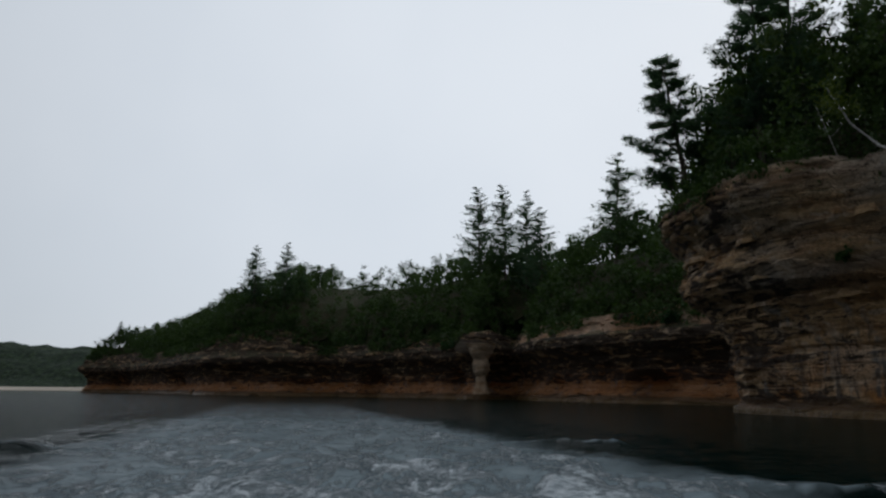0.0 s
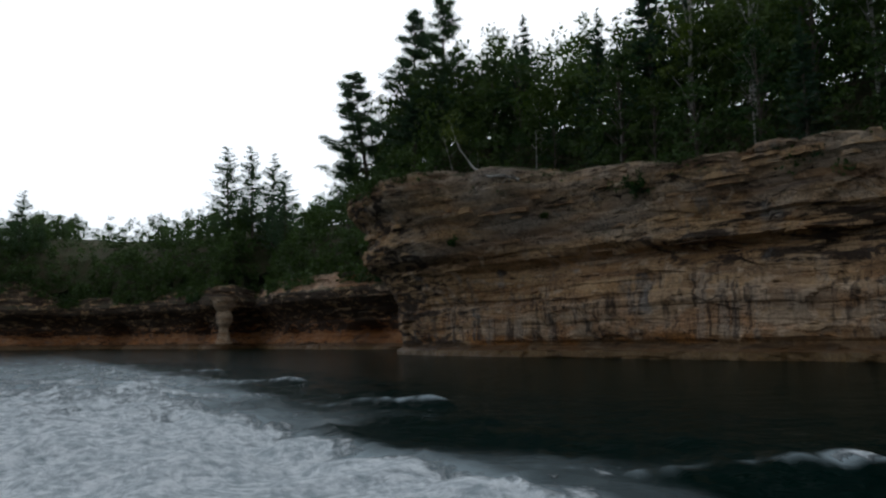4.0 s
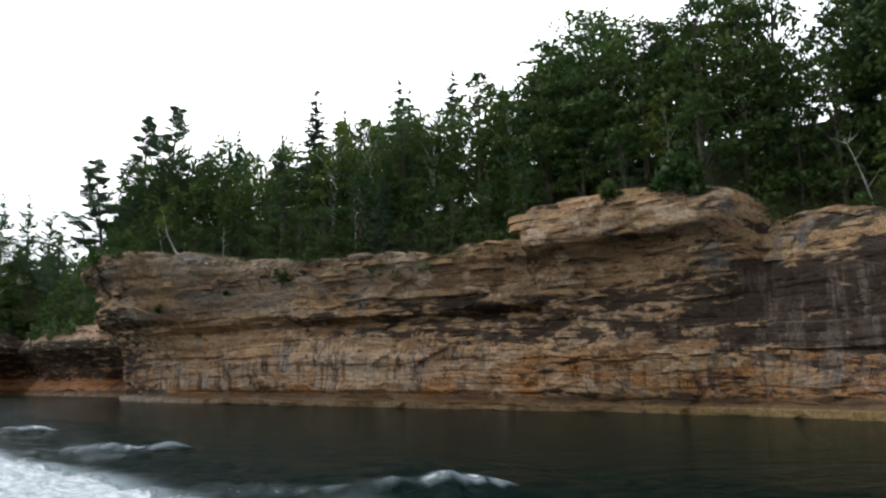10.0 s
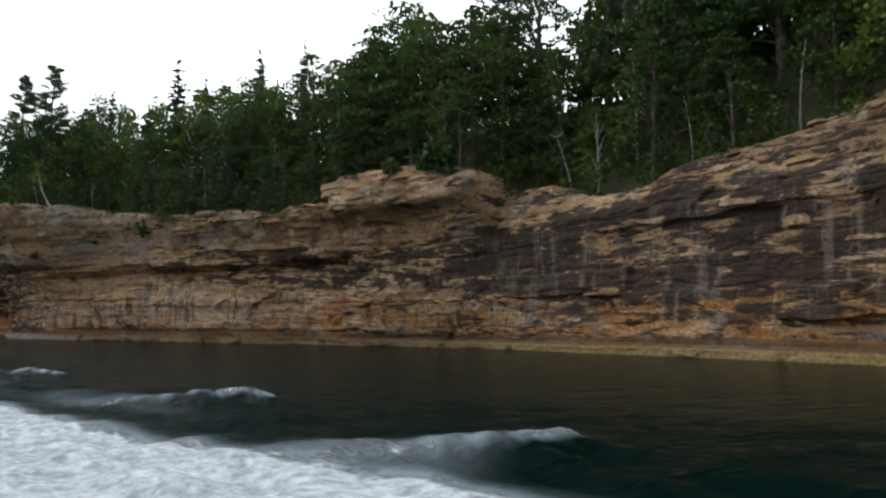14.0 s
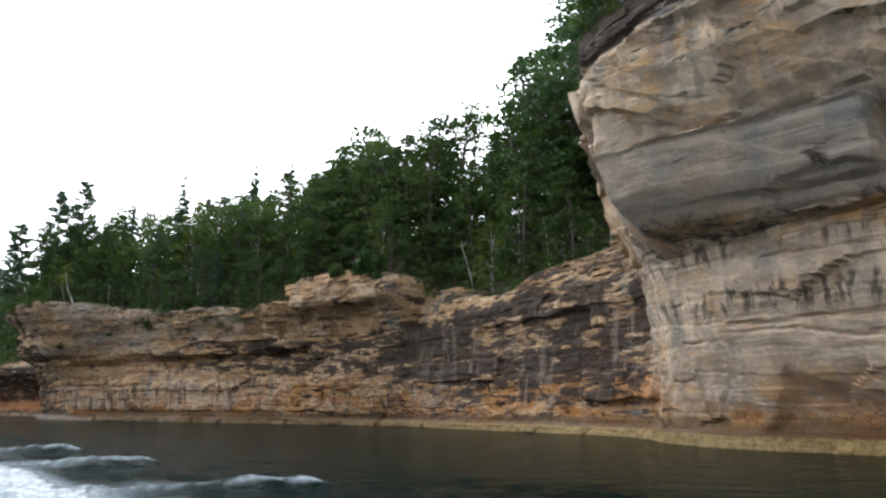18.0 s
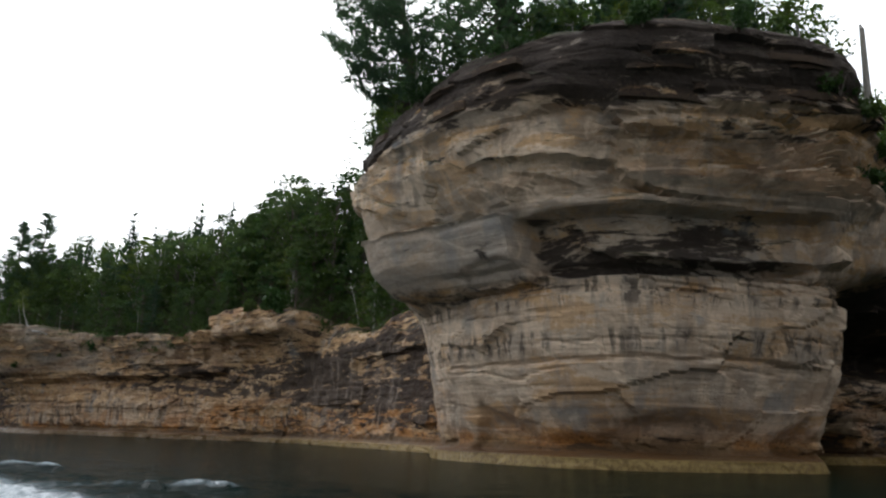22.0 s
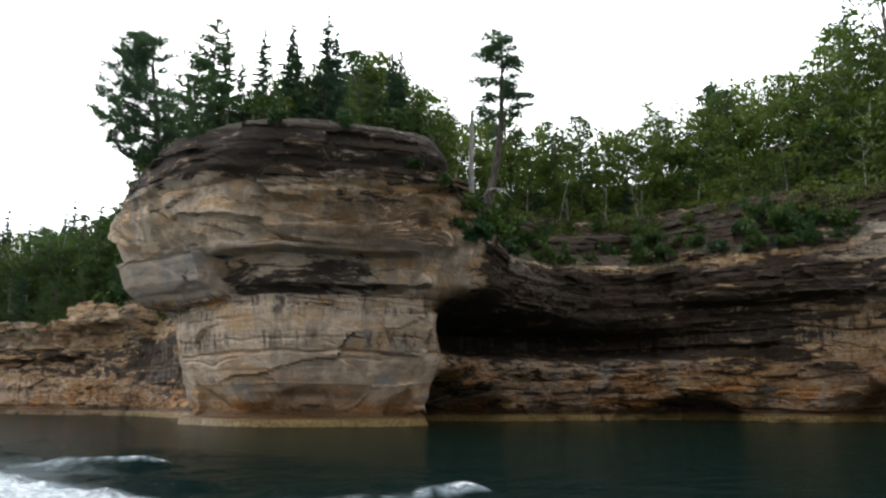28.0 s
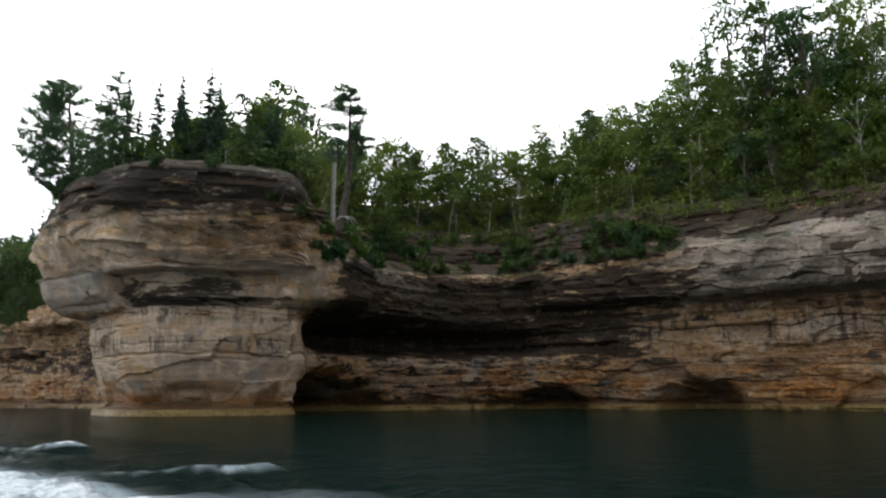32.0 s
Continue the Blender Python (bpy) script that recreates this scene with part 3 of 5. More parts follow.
def relief(a, x, y, z):
    """How far weathering brings the rock out, in metres: beds of stone, blocks, hollows, broad swells. a: metres along the shore."""
    head = smooth(-54, -60, y) * smooth(87, 80, x)
    upper = head * smooth(11, 12.5, z) * smooth(24, 21, z)
    zz = z + 0.9 * vnoise(x / 19, y / 19, 0.3, 1) + 0.2 * vnoise(x / 4, y / 4, z / 2, 2) + upper * 2.2 * vnoise(x / 8, y / 8, z / 6, 9)
    bed, block, open_ = beds(LAYERS, a, zz, 40, 1.0)
    big, lump, clear = beds(BIG_BEDS, a, zz + 0.5 * vnoise(a / 5, z / 5, 0, 14), 50, 2.6)
    some = 0.6 + 0.4 * vnoise(x / 8, y / 8, z / 5, 3)
    slab_face = smooth(116, 126, x) * smooth(14, 15, z) * smooth(21.5, 20.5, z)
    calm = smooth(-0.25, 0.35, vnoise(x / 10, y / 10, z / 4.5, 16)) * (1 - 0.6 * slab_face)
    out = (0.25 + 0.75 * calm) * (1 - 0.7 * head * smooth(23, 21, z)) * some * (0.8 * (bed - 0.5) + 0.6 * (block - 0.5) - 0.25 * (1 - open_))
    out += (1 - 0.6 * upper) * (1.0 * (big - 0.5) + 0.8 * (lump - 0.5) - 0.25 * (1 - clear)) * (0.75 - 0.35 * head)
    body = head * smooth(11.5, 10.5, z)
    out += (1 - 0.6 * body) * (facets(a + 0.8 * z * upper, zz, 5.5, 3.0, 70, 0.45 + 0.3 * upper, 0.3 + 0.35 * upper) + facets(a, zz, 1.9, 1.0, 80, 0.14, 0.3))
    nose = smooth(62, 59, x) * smooth(-63, -67, y) * smooth(-86, -83, y) * smooth(11.4, 12, z) * smooth(18.2, 17.6, z)
    wall = smooth(8, -16, y) * smooth(-60, -50, y)
    bay = smooth(82, 90, x) * smooth(-60, -75, y)
    long_face = smooth(14, 22, y) * smooth(90, 75, y) * smooth(19, 17, z)
    out *= (1 - 0.8 * nose) * (1 - 0.5 * wall) * (1 - 0.25 * long_face) * (0.58 + 0.3 * bay)
    out += 0.7 * vnoise(x / 11, y / 11, z / 7, 6) + 0.2 * vnoise(x / 3.7, y / 3.7, z / 2.2, 7) + 0.1 * fbm(x / 1.1, y / 1.1, z / 0.6, 2, 8)
    for hx, hy, hz, wide, high, depth in HOLLOWS:
        d = ((x - hx) ** 2 + (y - hy) ** 2) / wide**2 + ((z - hz) / high) ** 2
        out -= depth * np.exp(-(d**2))
    return out


# square-edged masses and recesses of the near faces: from station, to station, from height, to height, metres out
MASSES = [
    (22.45, 22.95, 1.2, 11, 0.7), (19.2, 22.9, 6.9, 7.15, -0.25),
    (27.3, 33, 14.6, 21, 0.8), (24.3, 27, 8.2, 11.6, -1.5), (26.3, 28.2, 9.5, 11.5, 1.1), (5.3, 9, 10.4, 11.3, -0.6), (7.2, 8.4, 11.6, 13.4, -0.8), (3.6, 6.4, 6.2, 6.8, -0.4),
    (9.9, 11.9, 15.6, 16.8, -1.0), (10.6, 11.4, 12.5, 15.5, -0.8), (12.6, 14.2, 5.5, 7.8, 0.5), (13.8, 15.6, 8.5, 11.5, -0.5), (15.6, 17.2, 3.0, 5.5, 0.7), (24.0, 25.0, 13.2, 13.6, -0.3),
]


def masses(at, z):
    out = 0 * z
    for first, last, low, high, way in MASSES:
        edge = 0.04 * vnoise(z / 1.3, at[:, None] * 3, 0, 90)
        rim = 0.25 * vnoise(at[:, None] * 4, z * 0, 2, 91)
        out += way * smooth(first - 0.03, first + 0.03, at[:, None] + edge) * smooth(last + 0.03, last - 0.03, at[:, None] + edge) * smooth(low - 0.12, low + 0.12, z + rim) * smooth(high + 0.12, high - 0.12, z + rim)
    return out


FOOT_LINE = ((19.2, 0.9), (19.5, 4.6), (19.75, 3.8), (20.1, 1.9), (20.6, 2.5), (21.2, 4.1), (21.38, 3.6), (21.5, 1.4), (21.9, 1.5), (22.1, 3.4), (22.3, 4.4), (22.6, 2.0))


def foot_line(at):
    """The upper edge of the spalled facets at the promontory's foot."""
    return np.interp(at, [p[0] for p in FOOT_LINE], [p[1] for p in FOOT_LINE])


def head_forms(at, z):
    """The promontory's own shapes: the grey nose block, the recess and lip beside it, swooping beds, spalled foot."""
    at = at[:, None] + 0 * z
    a, h = at + 0.025 * vnoise(z / 1.1, at * 4, 0, 92), z + 0.2 * vnoise(at * 5, z * 0.7, 2, 93)

    def band(low, high, soft):
        return smooth(low - soft, low + soft, h) * smooth(high + soft, high - soft, h)

    def run(first, last, soft=0.02):
        return smooth(first - soft, first + soft, a) * smooth(last + soft, last - soft, a)

    out = 1.3 * run(18.9, 20.3) * band(12.2, 16.7, 0.1)
    # the arch that leads from the lip over the bay
    out += np.interp(at, (22.6, 23.1, 23.6, 24.1, 24.7, 25.4, 26.2), (0, 1.8, 4.8, 5.6, 4.2, 2.0, 0)) * smooth(11.7, 12.5, h - 1.2 * np.clip(23.8 - at, 0, 1)) * np.interp(z, (14, 17, 20, 22.5), (1, 0.9, 0.6, 0))
    # the flank leans out ever further up to the cap
    out += np.interp(at, (17.95, 18.4, 18.8, 19.4, 20.2, 20.7, 21.0), (0, 0.5, 1.3, 1.2, 1.2, 0.7, 0.2)) * np.interp(z, (16.5, 17, 20, 22, 24, 26.5, 29), (0, 0.7, 1.6, 2.2, 2.5, 1.9, 0.9))
    out += 0.8 * run(20.7, 22.7, 0.3) * band(24.8, 28.4, 0.6)
    arc = 13.9 - 7.0 * (at - 20.02) ** 2
    out -= 0.4 * run(19.7, 20.28) * smooth(arc + 0.08, arc - 0.08, h) * smooth(12.2, 12.5, h)
    out -= 1.7 * run(20.33, 22.15, 0.03) * band(12.6, 16.3, 0.12)
    top = np.interp(at, (20.9, 21.3, 22.0, 22.36), (13.8, 14.3, 15.2, 14.2))
    out += run(20.95, 22.36, 0.04) * band(13.4, top, 0.06) * (0.3 + 1.0 * np.clip((top - h) / (top - 13.4), 0, 1))
    out += 0.4 * run(20.3, 22.5, 0.1) * band(16.4, 18.6, 0.2)
    beds_here = (h - 17.0) * np.exp((at - 21.1) / 0.8) / 1.2
    out += 1.1 * (beds_here - np.floor(beds_here) - 0.5) * run(20.75, 22.4, 0.2) * band(17.3, 21.8, 0.5)
    out += 0.5 * (draw_lots(np.floor(h / 1.7 + 2 * at), np.floor(at * 2.6), 94) - 0.5) * run(18.9, 20.8, 0.1) * band(17.2, 22.5, 0.3)
    out -= 0.6 * smooth(foot_line(a) + 0.3 * vnoise(at * 6, z * 1.3, 0, 100), foot_line(a) - 1.3, h) * smooth(0.8, 1.0, z) * run(19.2, 22.6, 0.03)
    out += 0.4 * run(21.86 + 0.04 * vnoise(z / 0.8, 0 * z, 3, 95), 22.5, 0.01) * band(6.9, 12.2, 0.08)
    out -= 0.3 * run(21.13, 21.42, 0.01) * band(9.3 + 9 * np.abs(at - 21.24), 11.6, 0.06)
    for level in (6.3, 8.4, 10.4):
        out -= 0.22 * run(18.6, 22.6) * np.exp(-(((h - level - 0.5 * vnoise(at * 2, z * 0, level, 96)) / 0.1) ** 2)) * smooth(-0.3, 0.2, vnoise(at * 3, z * 0, level, 97))
    # flat broken faces, large above and low below
    out += facets(at * 7.5 + 0.9 * z, z, 4.6, 2.8, 101, 0.5, 0.42) * run(18.3, 22.7, 0.15) * band(16.9, 23.4, 0.3)
    out += facets(at * 7.5, z, 6.5, 4.5, 104, 0.28, 0.16) * run(18.3, 22.6, 0.1) * band(1.2, 12.0, 0.3)
    # the slanting cleft of the north flank
    out -= 0.8 * np.exp(-(((h - 13.0 - 8.5 * (at - 18.15)) / 0.45) ** 2)) * run(18.05, 19.0, 0.08)
    return out


def fields(mesh, **values):
    for name, v in values.items():
        mesh.attributes.new(name, "FLOAT", "POINT").data.foreach_set("value", np.ascontiguousarray(v, dtype=np.float32))


def sheet(name, verts, rows, cols, material, flip=False, **values):
    """A mesh object from a grid of places, rows by cols."""
    me = bpy.data.meshes.new(name)
    i = np.arange(rows * cols).reshape(rows, cols)
    quads = np.stack([i[:-1, :-1], i[:-1, 1:], i[1:, 1:], i[1:, :-1]], -1).reshape(-1, 4)
    quads = quads[:, ::-1] if flip else quads
    me.vertices.add(rows * cols)
    me.vertices.foreach_set("co", np.ascontiguousarray(verts, dtype=np.float32).ravel())
    me.loops.add(quads.size)
    me.loops.foreach_set("vertex_index", quads.ravel().astype(np.int32))
    me.polygons.add(len(quads))
    me.polygons.foreach_set("loop_start", np.arange(0, quads.size, 4, dtype=np.int32))
    me.polygons.foreach_set("use_smooth", np.ones(len(quads), dtype=bool))
    fields(me, **values)
    me.materials.append(material)
    me.update(calc_edges=True)
    me.validate()
    return new(name, me)


def rock_tones(x, y, z, at):
    """Colour of the stone by place: rust-red in the coves, black skin and painted overhang shade in the bay, greyer
    high on the headland.
    """
    north = smooth(85, 130, y)
    bay = smooth(79, 88, x) * smooth(-60, -75, y)
    right = smooth(120, 128, x) * smooth(-60, -75, y)
    slope = smooth(5, -15, y) * smooth(-60, -50, y)
    head = smooth(-54, -60, y) * smooth(86, 80, x)
    long_wall = smooth(14, 22, y) * smooth(90, 75, y)
    warm = 0.85 * north * smooth(12, 5, z) + 0.35 * north * smooth(13, 14, z) + 0.3 * head * smooth(6, 2.5, z) + 0.4 * slope * smooth(8, 2, z) + 0.2 * long_wall * smooth(8, 3, z) + 0.35 * bay * smooth(8, 5, z) + 0.32 * smooth(-20, 0, y) * smooth(40, 20, y) * smooth(8, 4, z)
    # bay from 7 to 21 m: black skin plus overhang shade put into the colour
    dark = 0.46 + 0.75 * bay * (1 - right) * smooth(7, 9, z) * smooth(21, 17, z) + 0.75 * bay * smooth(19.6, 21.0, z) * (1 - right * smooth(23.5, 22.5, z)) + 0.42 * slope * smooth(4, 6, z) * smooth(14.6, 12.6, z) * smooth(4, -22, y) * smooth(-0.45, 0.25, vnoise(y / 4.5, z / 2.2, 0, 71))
    dark += -0.34 * head * smooth(22, 18, z) - 0.12 * head * smooth(12, 10, z) + 0.5 * head * smooth(22.2, 24.6, z) + 0.4 * north * smooth(4, 6, z) + 0.36 * smooth(40, 10, y) * smooth(-24, -6, y) * smooth(6, 8, z) * smooth(14, 11, z) + 0.32 * long_wall * smooth(54, 38, y) * smooth(8, 9, z) * smooth(13.6, 12.8, z) - 0.3 * right * smooth(23.5, 22.5, z) - 0.06 * long_wall * smooth(12.5, 13.5, z)
    # first term: shade of the headland's recess band, painted in
    dark += 0.1 * head * smooth(12.2, 12.8, z) * smooth(15.6, 15, z) + 0.2 * smooth(2.6, 1.5, z) * smooth(0.9, 1.2, z)
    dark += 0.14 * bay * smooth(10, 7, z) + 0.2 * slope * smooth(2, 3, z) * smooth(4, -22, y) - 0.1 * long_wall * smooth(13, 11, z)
    grey = 0.22 + 0.05 * head + 0.12 * head * smooth(10.5, 12, z) + 0.12 * head * smooth(12, 12.6, z) * smooth(18, 17.4, z) * smooth(62, 59, x) + 0.32 * long_wall * smooth(11, 14, z) + 0.5 * right * smooth(13.5, 14.6, z) * smooth(23.5, 22.5, z) + 0.2 * bay
    run = 0.9 * long_wall * smooth(1.6, 2.2, z) * smooth(10, 7, z) + 0.75 * right * smooth(6, 9, z) * smooth(14.5, 13.5, z) + 0.7 * smooth(-16, -4, y) * smooth(14, 4, y) * smooth(1.6, 2.2, z) * smooth(6, 4, z) + 0.5 * slope * smooth(1.5, 3, z) * smooth(14, 11, z) + 0.4 * bay * smooth(8, 9, z) * smooth(13, 11, z) + 0.85 * head * (smooth(10, 11, z) * smooth(13, 12.6, z) + smooth(7, 7.8, z) * smooth(9.2, 8.8, z))
    algae = 0.3 + 0.7 * smooth(10, -20, y)
    pale = 0.55 * long_wall * smooth(2, 3, z) * smooth(7.5, 6, z) + 0.95 * head * smooth(2, 4, z) * smooth(11.5, 10.5, z) + 0.5 * head * smooth(15.5, 17, z) * smooth(21.5, 20, z) + 0.7 * right * smooth(14, 15, z) * smooth(23.5, 22.5, z) + 0.3 * smooth(-14, -8, y) * smooth(14, 10, y) * smooth(17, 18, z)
    bank = north * smooth(15.2, 16.4, z) * smooth(222, 208, y) * smooth(-0.5, 0.0, vnoise(x / 7, y / 7, z / 5, 78))
    pale, warm, dark = pale + 0.45 * bank, warm + 0.9 * bank, dark - 0.9 * bank
    warm = warm + 0.6 * smooth(-16, -8, y) * smooth(14, 8, y) * smooth(19.2, 20.2, z)
    dark = dark + 0.2 * smooth(61, 59.5, x) * smooth(-64, -68, y) * smooth(-84, -82, y) * smooth(13.7, 14.1, z) * smooth(16.7, 16.3, z)
    grey = grey + 0.35 * head * smooth(22.0, 24, z)
    pale = pale + 0.75 * north * smooth(13, 14.5, z) * smooth(60, 110, 300 - y) * smooth(-0.1, 0.3, vnoise(x / 9, y / 9, 0, 77)) + 0.9 * np.exp(-(((x - 3.2) ** 2 + (y - 222.7) ** 2) / 9.0)) * smooth(13, 11, z)
    # smooth, thick-bedded stone of the promontory; fresh pale scars on its body; the black-crusted cap
    massive = smooth(17.8, 18.4, at) * smooth(23.2, 22.7, at) * smooth(24, 22.5, z) * smooth(1.5, 3, z)
    ragged = 0.05 * vnoise(z / 0.7, at * 9, 0, 98)
    scar = smooth(21.86, 21.89, at + ragged) * smooth(22.5, 22.47, at) * smooth(6.8, 7.1, z) * smooth(12.3, 12.0, z) + smooth(21.13, 21.15, at) * smooth(21.43, 21.41, at) * smooth(9.2, 9.4, z - 9 * np.abs(at - 21.24)) * smooth(11.7, 11.5, z)
    pale = pale * (1 - 0.25 * massive) + 0.9 * scar
    cap = smooth(18.2, 19, at) * smooth(23.3, 22.9, at) * smooth(23.4, 25.0, z + 1.4 * vnoise(at * 3, 0 * z, 0, 99))
    nose = smooth(18.8, 18.9, at) * smooth(20.31, 20.29, at) * smooth(12.4, 12.6, z) * smooth(16.8, 16.6, z)
    # recess beside the nose: greyed and blackened in colour to deepen its shade
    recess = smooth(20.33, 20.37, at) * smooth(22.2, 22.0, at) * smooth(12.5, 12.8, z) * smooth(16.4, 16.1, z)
    # undercut facets of the foot, with their shade painted into dark below
    foot = smooth(19.2, 19.25, at) * smooth(22.6, 22.5, at) * smooth(foot_line(at), foot_line(at) - 0.3, z)
    grey = grey + 0.2 * nose + 0.15 * recess
    # nose block painted paler, as if more light reached it
    pale = pale + 0.35 * nose
    warm = warm + 0.5 * massive * smooth(8, 4.5, z) * smooth(-0.6, 0.3, vnoise(at * 3, z / 2, 0, 88))
    # painted shade too: band under the overhang (11.2 to 12.9 m), dim north nose (y 68 to 110)
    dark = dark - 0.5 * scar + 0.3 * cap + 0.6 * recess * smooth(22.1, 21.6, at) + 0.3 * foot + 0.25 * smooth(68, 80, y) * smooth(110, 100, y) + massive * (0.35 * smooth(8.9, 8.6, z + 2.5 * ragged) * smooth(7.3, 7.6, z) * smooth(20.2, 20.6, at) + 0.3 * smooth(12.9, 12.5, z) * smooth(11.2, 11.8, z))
    return dict(massive=np.clip(massive, 0, 1), pale=np.clip(pale, 0, 1), warm=np.clip(warm, 0, 1), dark=np.clip(dark, 0, 1), grey=np.clip(grey, 0, 1), run_off=np.clip(run, 0, 1), algae=algae)


FACES = {}


def cliffs(shore, heights, pieces):
    """The rock face of a whole shore, laid as one grid and cut into named stretches at stations. Gives the rim's line."""
    x, y, n = shore.rows[:, 0], shore.rows[:, 1], shore.out
    a = np.concatenate([[0], np.cumsum(np.hypot(np.diff(x), np.diff(y)))])
    rim = shore.rows[:, 2] + 0.6 * vnoise(x / 6, y / 6, 0, 11) + 0.5 * draw_lots(a / 2.3, a * 0, 12) - 0.25
    u = np.linspace(0, 1, heights)
    z = -1.6 + (rim[:, None] + 1.6) * u[None]
    out = shore.offset(z)
    bx, by = x[:, None] + n[:, :1] * out, y[:, None] + n[:, 1:] * out
    push = relief(np.broadcast_to(a[:, None], z.shape), bx, by, z)
    if shore is NEAR:
        calm = smooth(17.6, 18.4, shore.at)[:, None] * smooth(23.0, 22.6, shore.at)[:, None] * smooth(23.6, 22.6, z)
        push = push * (1 - 0.5 * calm) + masses(shore.at, z) + head_forms(shore.at, z)
    px, py = bx + n[:, :1] * push, by + n[:, 1:] * push
    back, lift = np.array([-0.25, -0.8, -1.6, -3.0, -5.0, -8.0]), np.array([0.15, 0.3, 0.4, 0.4, 0.2, -0.6])
    px = np.hstack([px, px[:, -1:] + n[:, :1] * back])
    py = np.hstack([py, py[:, -1:] + n[:, 1:] * back])
    z = np.hstack([z, z[:, -1:] + lift])
    v = np.stack([px, py, z], -1)
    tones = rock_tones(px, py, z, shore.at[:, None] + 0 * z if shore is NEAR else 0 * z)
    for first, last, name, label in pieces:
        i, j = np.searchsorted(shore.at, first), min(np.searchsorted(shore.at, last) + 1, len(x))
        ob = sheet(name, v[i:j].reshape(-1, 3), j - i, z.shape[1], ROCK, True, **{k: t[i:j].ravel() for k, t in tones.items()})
        ob.data.polygons.foreach_set("use_smooth", np.zeros(len(ob.data.polygons), dtype=bool))
        FACES[name] = (ob, v[i:j, :heights], n[i:j])
        tagged(ob, label, "cliff", kind="structure")
    return np.stack([px[:, heights - 1], py[:, heights - 1], z[:, heights - 1]], 1)


FAR_RIM = cliffs(FAR, 90, [
    (0, 9, "cliff_north_headland", "distant dark sandstone headland with undercut ledges above the lake"),
    (9, 17, "cliff_cove", "rust-red banded sandstone cove wall with dark hollows at the waterline"),
])
NEAR_RIM = cliffs(NEAR, 176, [
    (0, 9, "cliff_long_wall", "long tan sandstone wall with black run-off streaks and dark ledges"),
    (9, 17, "cliff_shelf_wall", "ochre and black-blotched sandstone wall below a pale bare shelf"),
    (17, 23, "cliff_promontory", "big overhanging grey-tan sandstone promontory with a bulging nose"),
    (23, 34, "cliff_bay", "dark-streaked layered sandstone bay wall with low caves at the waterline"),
])

# ---- the land behind the rim ----
def eased(v, wide):
    w = np.exp(-0.5 * (np.arange(-3 * wide, 3 * wide + 1) / wide) ** 2)
    return np.stack([np.convolve(np.pad(c, 3 * wide, mode="edge"), w / w.sum(), "valid") for c in v.T], 1)


NEAR_EDGE = np.hstack([eased(NEAR_RIM, 6), NEAR.rows[:, 3:4]])
FAR_EDGE = np.hstack([eased(FAR_RIM, 3), FAR.rows[:, 3:4]])
SHORE_ALL = [(NEAR_EDGE[::4], NEAR.out[::4]), (FAR_EDGE[::2], FAR.out[::2])]


def inland(x, y):
    """For places x, y: metres inland of the rim (minus: over the lake), the rim's height there and the hill's rise."""
    x, y = np.ravel(x), np.ravel(y)
    best = None
    for rows, out_way in SHORE_ALL:
        d2 = (x[:, None] - rows[None, :, 0]) ** 2 + (y[:, None] - rows[None, :, 1]) ** 2
        k = d2.argmin(1)
        away = np.sqrt(d2[np.arange(len(x)), k])
        side = -((x - rows[k, 0]) * out_way[k, 0] + (y - rows[k, 1]) * out_way[k, 1])
        w = 1 / (d2 + 40.0) ** 2
        top, rise = (w * rows[None, :, 2]).sum(1) / w.sum(1), (w * rows[None, :, 3]).sum(1) / w.sum(1)
        mine = np.stack([np.sign(side) * away, top, rise], 1)
        best = mine if best is None else np.where((np.abs(mine[:, :1]) < np.abs(best[:, :1])), mine, best)
    return best.T


def land(x, y):
    d, top, rise = inland(x, y)
    return top + 0.1 - 3.4 * smooth(7.0, 1.4, d) + rise * (0.6 * smooth(-2, 16, d) + 0.4 * smooth(8, 40, d)) + 0.04 * np.maximum(d - 30, 0) + 0.6 * vnoise(np.ravel(x) / 9, np.ravel(y) / 9, 0, 21), d


def land_sheet(name, x0, x1, y0, y1, step, label):
    gx, gy = np.meshgrid(np.arange(x0, x1, step), np.arange(y0, y1, step), indexing="ij")
    z, d = land(gx, gy)
    me = bpy.data.meshes.new(name)
    keep = (d > 1.4).reshape(gx.shape)
    ids = np.arange(gx.size).reshape(gx.shape)
    cell = keep[:-1, :-1] & keep[1:, :-1] & keep[1:, 1:] & keep[:-1, 1:]
    quads = np.stack([ids[:-1, :-1], ids[1:, :-1], ids[1:, 1:], ids[:-1, 1:]], -1)[cell]
    used = np.unique(quads)
    lookup = np.zeros(gx.size, int)
    lookup[used] = np.arange(len(used))
    verts = np.stack([gx.ravel(), gy.ravel(), z], 1)[used]
    me.from_pydata(verts.tolist(), [], lookup[quads].tolist())
    me.materials.append(SOIL)
    return tagged(new(name, me), label, "ground", kind="structure")


land_sheet("ground", 10, 260, -290, 160, 2.0, "dark leaf-littered forest floor sloping up behind the cliff rim")
land_sheet("ground_north", -330, 170, 110, 700, 4.0, "wooded ground above the far headlands")

# ---- the lake, one sheet to the horizon, with the boat's wake along its course ----
TRACK = np.array([-0.2387, 0.9544]) / np.hypot(0.2387, 0.9544)
ABEAM = np.array([TRACK[1], -TRACK[0]])


